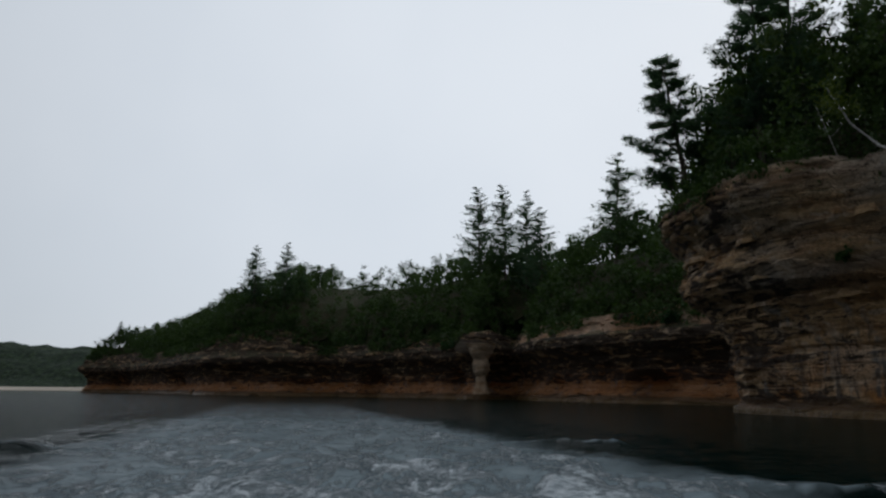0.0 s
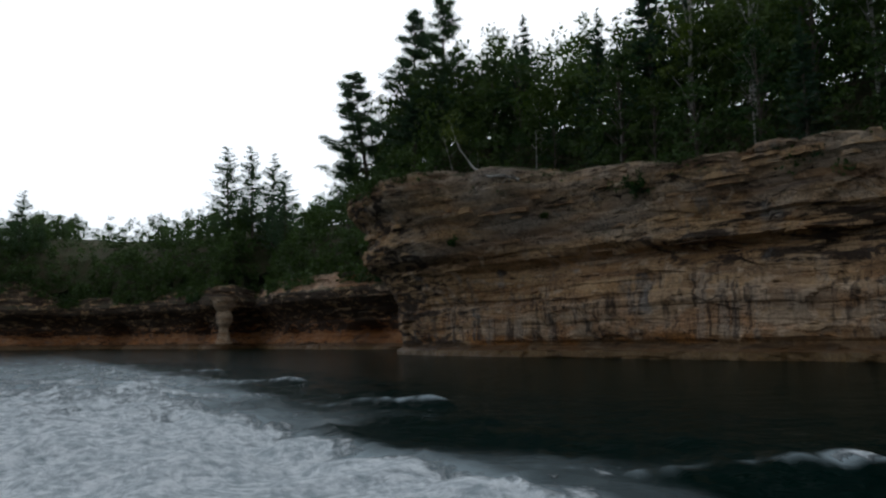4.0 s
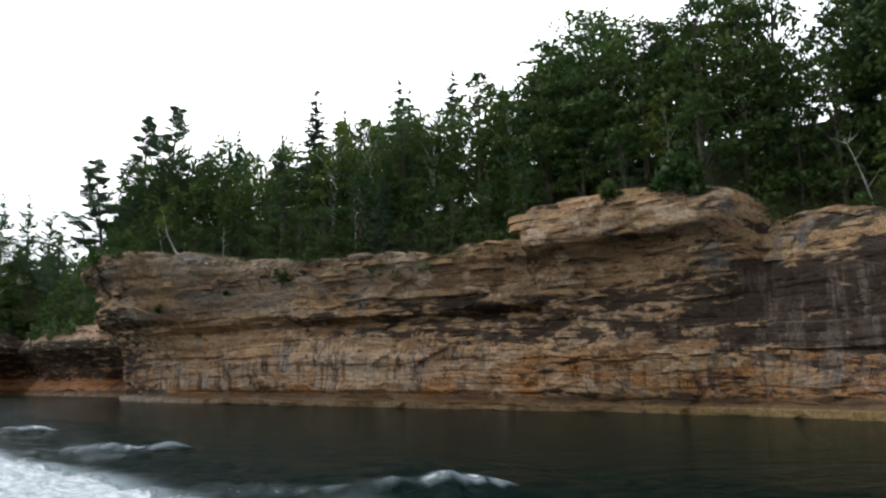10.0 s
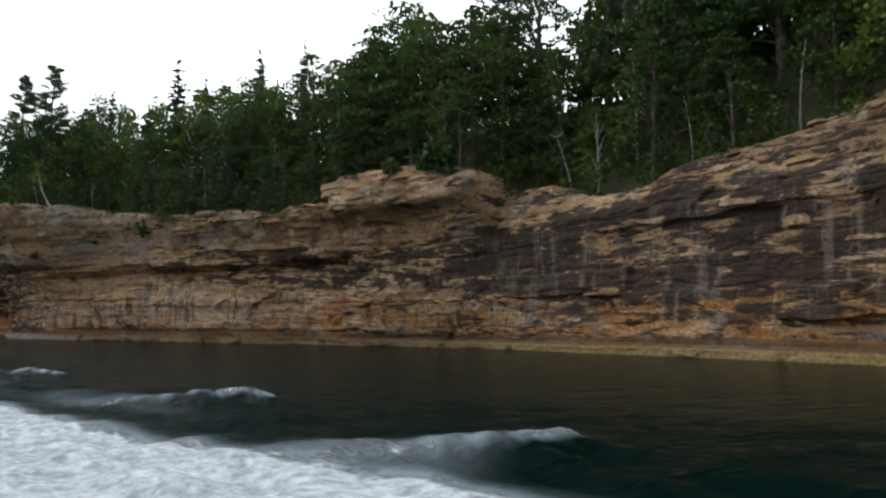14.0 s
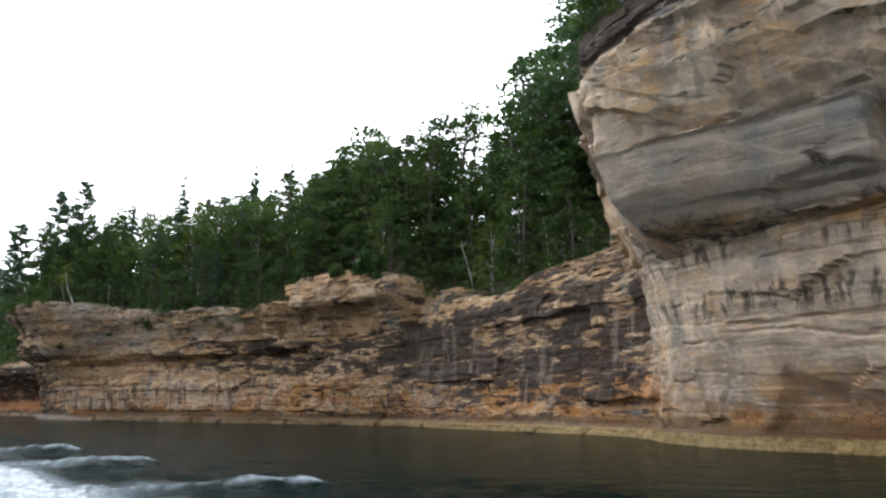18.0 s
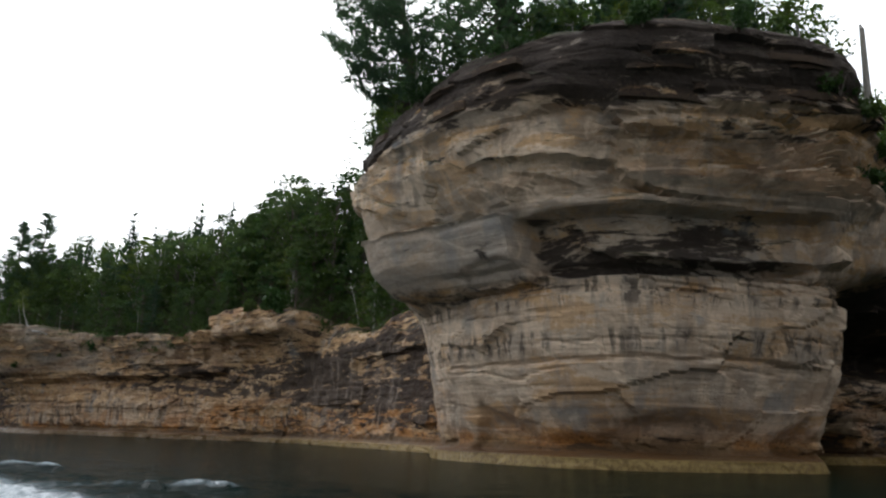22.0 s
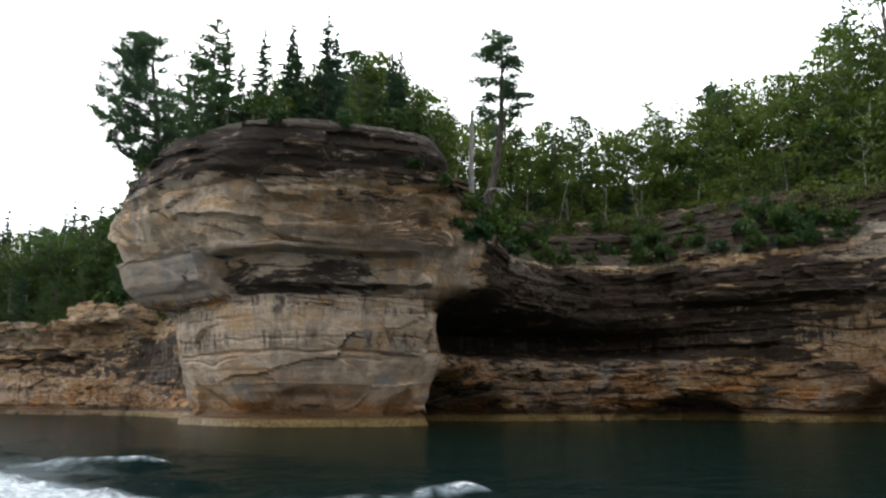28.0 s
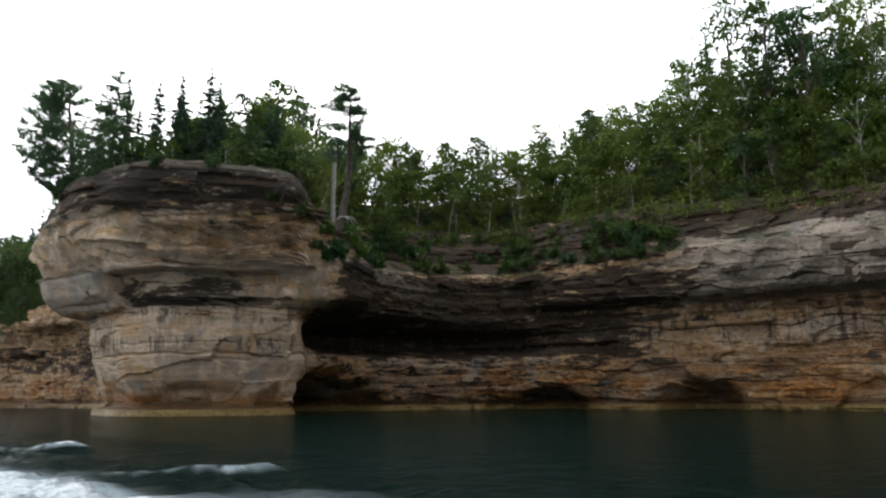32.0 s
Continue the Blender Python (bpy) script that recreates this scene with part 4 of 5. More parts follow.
def wake(x, y):
    """Height and foam of the wake, by metres along and abeam of the course; foam also carries the painted sky sheen."""
    s, q = (x - 1.0) * TRACK[0] + y * TRACK[1], (x - 1.0) * ABEAM[0] + y * ABEAM[1]
    old = smooth(60, 4, s)
    h, foam = 0 * s, 0 * s
    swing = 0.6 * vnoise(s / 9, 0, 0, 31) + 0.5 * vnoise(s / 31, 0, 4, 35)
    edge = 5.0 + 2.0 * smooth(-5, -28, s)
    # second term: broad pale zone that stands in for reflected sky
    foam += (0.55 + 0.4 * smooth(8, -14, s)) * smooth(edge + 1.0, edge - 0.8, np.abs(q + swing)) * smooth(34, -10, s) + 0.5 * smooth(edge + 5.0, edge, np.abs(q) - 1.5 * smooth(0, 20, s)) * smooth(220, 25, s) * (0.35 + 0.65 * smooth(-8, 12, s))
    h += 0.16 * fbm(s / 1.6, q / 1.3, 0, 3, 32) * smooth(7.5, 5.0, np.abs(q)) * old
    crests = [33.3 - 15.4 * k for k in range(7)] + [-71.0] + [-82.7 - 15.4 * k for k in range(7)]
    for side in (-1, 1):
        for k, s0 in enumerate(crests):
            lot = float(lattice(np.int64(k + 50), np.int64(side + 3), np.int64(5), 3))
            ds, dq = s - s0, side * q - 11.6 - 1.2 * (lot - 0.5)
            along, across = 0.94 * dq - 0.34 * ds, 0.34 * dq + 0.94 * ds
            across = across - 0.05 * along**2 + 0.25 * vnoise(along / 1.4, across * 0, k, 36)
            fresh = smooth(60, 20, s0)
            span = smooth(-6.5, -1.0, along) * smooth(1.9, 0.7, along) * np.exp(-((across / 6.0) ** 4))
            tall = (0.22 + 0.12 * lot) * (0.35 + 0.65 * fresh) * (0.3 + 0.7 * smooth(-4.5, 0.4, along))
            ridge = np.where(across < 0, np.exp(-((across / 0.5) ** 2)), np.exp(-((across / 1.3) ** 2)))
            h = h + tall * span * (ridge - 0.35 * np.exp(-(((across + 1.7) / 1.1) ** 2))) * (1 + 0.3 * vnoise(along / 0.9, across / 0.9, k, 37))
            # a second, lower ridge behind each crest
            h = h + 0.45 * tall * span * np.exp(-(((across - 3.6) / 0.8) ** 2))
            tip = smooth(-1.5, 0.3, along) * smooth(1.9, 1.2, along)
            foam = foam + fresh * (0.55 * np.exp(-(((across + 0.1) / 0.22) ** 2)) * tip + 0.3 * np.exp(-((across / 0.18) ** 2)) * span + 0.14 * np.exp(-(((across - 0.9) / 0.9) ** 2)) * span)
    rough = smooth(12.5, 10, np.abs(q))
    foam += 0.16 * rough * smooth(50, 10, s) * smooth(-0.1, 0.6, vnoise(s / 5, q / 2.4, 0, 38))
    h += 0.1 * vnoise(s / 3.4, q / 2.2, 0, 39) * rough * old + (0.06 * vnoise(s / 2.2, q / 1.4, 0, 33) + 0.09 * fbm(s / 1.0, q / 0.8, 0, 2, 34)) * (0.3 + 0.9 * rough)
    return h, np.clip(foam, 0, 1)


def lake():
    """A lake sheet whose rows follow the course: fine near it, wide towards the horizon."""
    s = np.concatenate([[-4000, -1500, -600], np.arange(-300, -182, 6), np.arange(-182, 70, 0.42), np.arange(70, 130, 3), np.arange(140, 700, 40), [900, 1500, 4000]])
    q = np.concatenate([[-4000, -1200, -400, -120, -60, -30], np.arange(-14, 19, 0.34), np.arange(19, 40, 1.5), np.arange(40, 260, 12), [400, 900, 1800, 4000]])
    gs, gq = np.meshgrid(s, q, indexing="ij")
    x, y = 1.0 + gs * TRACK[0] + gq * ABEAM[0], gs * TRACK[1] + gq * ABEAM[1]
    h, foam = wake(x, y)
    aside = smooth(-182, -170, gs) * smooth(19, 16.5, gq) * smooth(-14, -12, gq)
    inside = aside * smooth(70, 55, gs)
    v = np.stack([x, y, h * inside], -1).reshape(-1, 3)
    ob = sheet("water", v, *x.shape, WATER, foam=(foam * aside * smooth(260, 110, gs)).ravel())
    return tagged(ob, "dark green lake water with a white foaming boat wake", "lake", kind="structure")


lake()


# ---- the far shore: wooded hills and a beach ----
def far_hills():
    gx, gy = np.meshgrid(np.arange(-1500, 120, 9.0), np.arange(700, 1500, 9.0), indexing="ij")
    coast = 800 + 0.06 * (gx + 500) + 25 * vnoise(gx / 160, 0, 0, 61)
    d = gy - coast
    z = 58 * smooth(0, 130, d) + 14 * vnoise(gx / 150, gy / 150, 0, 62) * smooth(20, 140, d) + (3.5 * vnoise(gx / 11, gy / 11, 0, 63) + 4 * vnoise(gx / 21, gy / 21, 0, 64)) * smooth(8, 30, d) - 3 + 5 * smooth(0, 10, d)
    tagged(sheet("backdrop_hills", np.stack([gx, gy, z], -1).reshape(-1, 3), *gx.shape, FAR_WOODS, True), "low wooded hills along the far shore", "hills", kind="structure")
    x = np.arange(-1500, 120, 12.0)
    line = 800 + 0.06 * (x + 500) + 25 * vnoise(x / 160, 0, 0, 61)
    v = np.stack([np.stack([x, line - 18 + w, np.full_like(x, z)], -1) for w, z in ((0, -0.4), (6, 0.9), (14, 2.2), (26, 3.6))], 1)
    tagged(sheet("beach", v.reshape(-1, 3), len(x), 4, SAND, True), "pale sandy beach below the far woods", "beach", kind="structure")


far_hills()

# ---- trees ----
rng = np.random.RandomState(7)


def mesh_of(name, verts, faces, material, shade=False):
    me = bpy.data.meshes.new(name)
    me.from_pydata(verts, [], faces)
    me.materials.append(material)
    if shade:
        me.polygons.foreach_set("use_smooth", np.ones(len(faces), dtype=bool))
    return me


def tube(verts, faces, path, radii, sides=6):
    """A tapered limb along path, added to verts and faces."""
    first = len(verts)
    path = [Vector(p) for p in path]
    for k, (p, r) in enumerate(zip(path, radii)):
        ahead = (path[min(k + 1, len(path) - 1)] - path[max(k - 1, 0)]).normalized()
        a = ahead.orthogonal().normalized()
        b = ahead.cross(a)
        for i in range(sides):
            w = 2 * math.pi * i / sides
            verts.append(tuple(p + (a * math.cos(w) + b * math.sin(w)) * r))
    for k in range(len(path) - 1):
        for i in range(sides):
            j = (i + 1) % sides
            faces.append((first + k * sides + i, first + k * sides + j, first + (k + 1) * sides + j, first + (k + 1) * sides + i))
    faces.append(tuple(first + (len(path) - 1) * sides + i for i in range(sides)))


def cards(centres, ways, size, lift=0.6, wide=0.55):
    """Small leaf blades at centres: each a bent diamond of two triangles."""
    count = len(centres)
    a = ways + rng.normal(0, lift, (count, 3))
    a /= np.linalg.norm(a, axis=1)[:, None]
    b = np.cross(a, rng.normal(0, 1, (count, 3)))
    b /= np.linalg.norm(b, axis=1)[:, None] + 1e-9
    c = np.cross(a, b)
    s = size * rng.uniform(0.65, 1.35, (count, 1))
    v = np.stack([centres - a * s * 0.5, centres + b * s * wide * 0.5 + c * s * 0.12, centres + a * s * 0.5, centres - b * s * wide * 0.5 + c * s * 0.12], 1)
    i = np.arange(count)[:, None] * 4
    f = np.concatenate([i + [0, 1, 2], i + [0, 2, 3]], 1).reshape(-1, 3)
    return v.reshape(-1, 3), f


def quick_mesh(name, verts, faces, material):
    me = bpy.data.meshes.new(name)
    me.vertices.add(len(verts))
    me.vertices.foreach_set("co", np.ascontiguousarray(verts, dtype=np.float32).ravel())
    me.loops.add(faces.size)
    me.loops.foreach_set("vertex_index", faces.ravel().astype(np.int32))
    me.polygons.add(len(faces))
    me.polygons.foreach_set("loop_start", np.arange(0, faces.size, faces.shape[1], dtype=np.int32))
    me.materials.append(material)
    me.update(calc_edges=True)
    return me


def tree(name, trunk_mesh, crown_mesh, label, category, group):
    top = new(name)
    tagged(top, label, category, group)
    for part_name, me in (("trunk", trunk_mesh), ("crown", crown_mesh)):
        if me:
            ob = new(part_name, me)
            ob.parent = top
    top.location = (0, 0, -200)
    return top


def broadleaf(height, spread, leaf, bark, leaf_mat, clumps=62, each=34, low=0.08, slim=0.0):
    tv, tf = [], []
    bend = rng.normal(0, 0.03 * height, 2)
    spine = [(bend[0] * t * t, bend[1] * t * t, height * 0.9 * t - 0.6) for t in np.linspace(0, 1, 7)]
    tube(tv, tf, spine, [0.02 * height * (1 - 0.85 * t) * (1 - slim) + 0.02 for t in np.linspace(0, 1, 7)])
    centres = []
    for k in range(clumps):
        t = low + (1 - low) * (k + rng.uniform(0, 1)) / clumps
        round_here = spread * math.sin(math.pi * min(0.98, 0.2 + 0.76 * (t - low) / (1 - low))) ** 0.7
        w, r = rng.uniform(0, 2 * math.pi), round_here * rng.uniform(0.45, 1.1)
        c = np.array([bend[0] * t * t + r * math.cos(w), bend[1] * t * t + r * math.sin(w), height * t])
        centres.append((c, rng.uniform(0.55, 1.05) * spread * 0.34))
        if k % 3 == 0:
            s = max(0.1, t - 0.22)
            start = (bend[0] * s * s, bend[1] * s * s, height * s * 0.95)
            mid = tuple(0.5 * (np.array(start) + c) + (0, 0, 0.03 * height))
            tube(tv, tf, [start, mid, tuple(c)], [0.006 * height, 0.004 * height, 0.015], 4)
    v, f, n0 = [], [], 0
    for c, r in centres:
        d = rng.normal(0, 1, (each, 3))
        d /= np.linalg.norm(d, axis=1)[:, None]
        d[:, 2] = np.abs(d[:, 2]) * 1.0 - 0.35
        place = c + d * r * rng.uniform(0.5, 1.15, (each, 1)) * (1.15, 1.15, 0.7)
        cv, cf = cards(place, d * 0.6 + (0, 0, -0.15), leaf)
        v.append(cv)
        f.append(cf + n0)
        n0 += len(cv)
    return mesh_of("trunk", tv, tf, bark, True), quick_mesh("crown", np.concatenate(v), np.concatenate(f), leaf_mat)


def conifer(height, spread, needle_mat, layers, per, droop, tuft, gap=0.12, ragged=0.25, narrow=1.0, tufts=9):
    tv, tf = [], []
    lean = rng.normal(0, 0.012 * height, 2)
    tube(tv, tf, [(lean[0] * t, lean[1] * t, height * t - 0.6 * (1 - t)) for t in np.linspace(0, 1, 6)], [0.014 * height * (1 - t) + 0.02 for t in np.linspace(0, 1, 6)])
    v, f, n0 = [], [], 0
    for k in range(layers):
        t = gap + (0.98 - gap) * k / (layers - 1)
        reach = spread * ((1 - t) / (1 - gap)) ** narrow + 0.15
        for j in range(max(3, int(per * (1 - 0.5 * t)))):
            w = rng.uniform(0, 2 * math.pi)
            length = reach * rng.uniform(1 - 2 * ragged, 1 + ragged)
            if length < 0.15:
                continue
            way = np.array([math.cos(w), math.sin(w), 0])
            base = np.array([lean[0] * t, lean[1] * t, height * t + rng.normal(0, 0.012 * height)])
            u = np.linspace(0.2, 1, tufts)[:, None]
            spots = base + way * length * u + np.array([0, 0, 1]) * (droop * length * u + 0.16 * length * u**2)
            if length > 0.8:
                tube(tv, tf, [tuple(base), tuple(spots[tufts // 2]), tuple(spots[-1])], [0.02 + 0.012 * length, 0.02, 0.01], 3)
            spots = np.repeat(spots, 3, 0) + rng.normal(0, 0.11 * tuft + 0.075 * length, (tufts * 3, 3)) * (1, 1, 0.35)
            side = np.cross(way, (0, 0, 1)) * rng.choice([-1, 1], (len(spots), 1))
            cv, cf = cards(spots, way * 0.8 + side * 0.6 + (0, 0, 0.25), tuft * min(1.0, 0.4 + 2.2 * (1 - t)), 0.3, 0.36)
            v.append(cv)
            f.append(cf + n0)
            n0 += len(cv)
    return mesh_of("trunk", tv, tf, BARK, True), quick_mesh("crown", np.concatenate(v), np.concatenate(f), needle_mat)


def snag(height, bark, forks=7):
    """A bare trunk and its few branches, each a mesh."""
    tv, tf = [], []
    bend = rng.normal(0, 0.07 * height, 2)
    tube(tv, tf, [(bend[0] * t * t, bend[1] * t * t, height * t - 0.5) for t in np.linspace(0, 1, 7)], [0.012 * height * (1 - 0.9 * t) + 0.012 for t in np.linspace(0, 1, 7)])
    made = [mesh_of("trunk", tv, tf, bark, True)]
    for k in range(forks):
        bv, bf = [], []
        t = rng.uniform(0.35, 0.95)
        w, r = rng.uniform(0, 2 * math.pi), 0.16 * height * rng.uniform(0.4, 1.1)
        a = np.array([bend[0] * t * t, bend[1] * t * t, height * t])
        b = a + (r * math.cos(w), r * math.sin(w), 0.7 * r)
        tube(bv, bf, [tuple(a), tuple(0.5 * (a + b) - (0, 0, 0.06 * r)), tuple(b)], [0.035, 0.025, 0.01], 4)
        made.append(mesh_of("branch", bv, bf, bark, True))
    return made


def shrub(size):
    v, f, n0 = [], [], 0
    for k in range(9):
        c = np.array([*rng.normal(0, 0.45 * size, 2), abs(rng.normal(0.45, 0.25)) * size])
        d = rng.normal(0, 1, (60, 3))
        d /= np.linalg.norm(d, axis=1)[:, None]
        cv, cf = cards(c + d * 0.42 * size * rng.uniform(0.4, 1.1, (60, 1)), d + (0, 0, 0.2), 0.34)
        v.append(cv)
        f.append(cf + n0)
        n0 += len(cv)
    tv, tf = [], []
    for k in range(5):
        w = rng.uniform(0, 2 * math.pi)
        tube(tv, tf, [(0, 0, -0.3), (0.3 * size * math.cos(w), 0.3 * size * math.sin(w), 0.6 * size)], [0.04, 0.015], 4)
    return mesh_of("stems", tv, tf, BARK, True), quick_mesh("leaves", np.concatenate(v), np.concatenate(f), LEAF)


KINDS = {
    "maple": [tree("maple_tree", *broadleaf(14, s, 0.4, BARK, LEAF, 70, 40), "dense dark green broadleaf tree on the wooded slope", "tree", "broadleaf trees on the slope") for s in (3.2, 3.6, 2.8, 3.9)],
    "birch": [tree("birch_tree", *broadleaf(13, s, 0.37, BIRCH_BARK, BIRCH_LEAF, 46, 40, 0.18, 0.35), "slender white-barked birch with light green leaves", "tree", "birches") for s in (2.6, 3.2, 2.9)],
    "pine": [tree("pine_tree", *conifer(20, s, PINE_NEEDLE, 22, 12, 0.1, 0.5, 0.16, 0.26, 0.55, 11), "tall ragged white pine with layered branches", "tree", "pines at the rim") for s in (4.4, 3.7, 5.0)],
    "spruce": [tree("spruce_tree", *conifer(15, s, SPRUCE_NEEDLE, 30, 10, -0.22, 0.44, 0.06, 0.28, 0.95, 6), "narrow pointed dark spruce", "tree", "spruces") for s in (2.6, 2.1, 2.9)],
    "snag": [],
}
for k in range(3):
    dead = new("dead_birch")
    tagged(dead, "bare bleached dead birch among the leaves", "tree", "dead birches")
    dead.location = (0, 0, -200)
    for me in snag(9, BIRCH_BARK if k else DEAD_WOOD, 5):
        new(me.name.split(".")[0], me).parent = dead
    KINDS["snag"].append(dead)
TREE_HEIGHT = {"maple": 14, "birch": 13, "pine": 20, "spruce": 15, "snag": 9}


def plant(kind, x, y, height, turn=None, tilt=(0, 0), z=None, pick=None, broad=1.0):
    ground = float(land(np.array([x]), np.array([y]))[0][0]) if z is None else z
    k = int(rng.randint(len(KINDS[kind]))) if pick is None else pick
    s = height / TREE_HEIGHT[kind]
    wide = s * rng.uniform(0.88, 1.15) * broad
    m = pose(x, y, ground, tilt[0], tilt[1], rng.uniform(0, 360) if turn is None else turn)
    copy = copy_thing(KINDS[kind][k], m)
    copy.scale = (wide, wide, s)
    return copy


def along_rim(edge, shore, a, b, step, jitter=0.0):
    """Places at even steps between two stations: place on the rim and the way inland."""
    pick = np.where((shore.at >= a) & (shore.at <= b))[0]
    length = np.concatenate([[0], np.cumsum(np.hypot(*np.diff(edge[pick, :2], axis=0).T))])
    for s in np.arange(rng.uniform(0, step), length[-1], step):
        k = pick[np.argmin(np.abs(length - s - rng.uniform(-jitter, jitter)))]
        yield edge[k, :2], -shore.out[k]


def forest(a, b, rows, step, pines=0.06, spruces=0.15, birches=0.15, tall=15.0):
    for row, deep in enumerate(rows):
        for p, back in along_rim(NEAR_EDGE, NEAR, a, b, step * (1 + 0.12 * row), step * 0.4):
            x, y = p + back * (deep + rng.uniform(-1.2, 1.2))
            if float(inland(np.array([x]), np.array([y]))[0][0]) < deep * 0.6:
                continue
            r = rng.uniform()
            kind = "pine" if r < pines else "spruce" if r < pines + spruces else "birch" if r < pines + spruces + birches else "maple"
            h = tall * rng.uniform(0.75, 1.2) * {"pine": 1.2, "spruce": 1.05, "birch": 0.85, "maple": 1.0}[kind] * (0.6 if row == 0 else 1.0)
            plant(kind, x, y, h)


def on_rim(kind, station, deep, height, tilt=(0, 0), pick=None, broad=1.0):
    """A tree so far behind the rim at a station of the near shore."""
    k = int(np.argmin(np.abs(NEAR.at - station)))
    x, y = NEAR_EDGE[k, :2] - NEAR.out[k] * deep
    return plant(kind, float(x), float(y), height, tilt=tilt, pick=pick, broad=broad)


forest(2.6, 6.4, (3, 8, 14), 4.6, 0.03, 0.16, 0.18, 10.5)
forest(6.4, 9, (3, 8, 14, 20), 5.0, 0.02, 0.13, 0.18, 19.5)
forest(9, 13, (4, 8, 14, 21), 5.0, 0.0, 0.06, 0.14, 17.5)
forest(13, 17.3, (3.5, 8, 14, 21), 4.8, 0.0, 0.02, 0.1, 21)
forest(18, 23, (7, 11), 4.6, 0.0, 0.75, 0.05, 9)
forest(23, 28, (3.5, 7, 12), 4.0, 0.0, 0.04, 0.5, 12.5)
forest(28, 28.6, (3, 8, 14), 5.2, 0.0, 0.03, 0.6, 13)
forest(28.6, 32, (3, 8, 14, 22), 5.2, 0.0, 0.03, 0.5, 21)
# the ragged pines on the nose of the long wall, and the spruces beside them
def plant_to(kind, x, y, top, broad=1.0):
    """A tree whose tip stands at the height top."""
    return plant(kind, x, y, top - float(land(np.array([x]), np.array([y]))[0][0]), broad=broad)


for x, y, top, broad in ((36.5, 86, 46, 1.1), (30.5, 92, 38, 1.1), (40, 77, 44, 1.1)):
    plant_to("pine", x, y, top, broad)
for x, y, top, broad in ((44.4, 72.3, 47.6, 1.3), (42.6, 71, 44, 1.2), (47.6, 57.6, 42, 1.1), (55.5, 50.4, 46, 1.2), (63.3, 55.2, 48, 1.2), (67, 47, 47, 1.1)):
    plant_to("spruce", x, y, top, broad)
# spruces, birches and maples on the headland
for kind, station, deep, h in (
    ("spruce", 20.0, 4, 15.5), ("spruce", 20.3, 3.6, 11), ("spruce", 20.5, 4.6, 14), ("spruce", 20.9, 4.5, 14), ("spruce", 21.05, 3.5, 11.5), ("spruce", 21.3, 4, 15.5), ("spruce", 21.4, 5, 13), ("spruce", 21.95, 4.5, 13), ("spruce", 22.1, 5.5, 13.5),
    ("birch", 19.3, 0.6, 8.5), ("birch", 19.9, 1.2, 5.5), ("birch", 20.4, 1.4, 6), ("birch", 21.0, 1.8, 6), ("birch", 21.5, 2.0, 6.5), ("birch", 22.5, 1.5, 7), ("maple", 20.2, 6, 7), ("maple", 21.2, 6, 7), ("maple", 21.6, 4.5, 7.5), ("maple", 21.8, 5, 8), ("maple", 22.3, 4, 8), ("maple", 22.6, 4, 8), ("maple", 23.0, 3.5, 7),
    ("birch", 18.75, 0.1, 8), ("maple", 18.9, -0.3, 6.5), ("birch", 19.05, -0.4, 6.5), ("maple", 18.6, 0.0, 8), ("birch", 18.5, 0.6, 8), ("maple", 18.1, 0.5, 8), ("maple", 17.6, 0.8, 9), ("maple", 17.85, 0.3, 9), ("birch", 18.25, 0.2, 7), ("maple", 17.3, 1.5, 11), ("maple", 16.9, 2.0, 12),
):
    on_rim(kind, station, deep, h)
for station, deep, h, broad in ((20.02, 2.0, 17.5, 1.25), (19.5, 2.6, 15, 1.3), (18.3, 1.5, 14, 1.5), (17.9, 1.5, 13, 1.4)):
    on_rim("pine", station, deep, h, broad=broad)
# the tall maples behind the shelf
for station, deep, h in ((8.9, 6, 18), (9.3, 5, 18.5), (9.8, 7, 19), (10.3, 6, 18), (10.7, 8, 17.5), (11.2, 6, 18), (13.8, 8, 22), (14.5, 8, 24), (15.2, 7, 25), (15.8, 6, 24), (16.3, 6, 22), (16.7, 5, 20)):
    on_rim("maple", station, deep, h)
for station, deep, h in ((22.55, 2.4, 11), (22.8, 3.2, 12), (23.05, 2.4, 10), (22.95, 5.0, 12), (23.3, 4, 10), (23.6, 3, 9), (23.5, 7, 11), (23.9, 5, 10), (24.3, 4, 10), (24.2, 9, 12)):
    on_rim("birch", station, deep, h)
# bare bleached trunks among the leaves
for station, deep, h in ((4.6, 2, 9), (5.6, 1.5, 8), (6.4, 2, 10), (7.3, 2.5, 9), (13.5, 2, 9), (14.6, 2.5, 8), (15.6, 2, 9), (19.7, 1.0, 6), (20.7, 1.2, 5), (22.4, 1.2, 6.5), (22.7, 1.0, 9), (23.0, 1.5, 8), (23.7, 2, 7), (24.6, 2, 8), (25.3, 2, 8), (26.1, 2.2, 9), (27.0, 2, 9), (28.3, 2, 9), (29.5, 2, 10), (24.2, 1.2, 8), (24.9, 1.4, 9), (25.7, 1.5, 8), (26.6, 1.4, 9), (27.5, 1.5, 8), (28.8, 1.5, 9)):
    on_rim("snag", station, deep, h, tilt=(rng.uniform(-12, 12), rng.uniform(-12, 12)))
# the pines of the cove and the far headland
for x, y, h in ((4.7, 247.7, 36), (12.7, 244.8, 34), (18.8, 237.9, 36), (23.0, 228.0, 32), (37.6, 190.2, 30), (-90.4, 316.2, 30), (-76.3, 308.5, 29), (-68.4, 312.6, 14), (-223.0, 480.2, 17), (-213.9, 472.3, 15)):
    plant("pine", x, y, h)
for proto in [p for group in KINDS.values() for p in group]:
    for o in (*proto.children_recursive, proto):
        bpy.data.objects.remove(o)


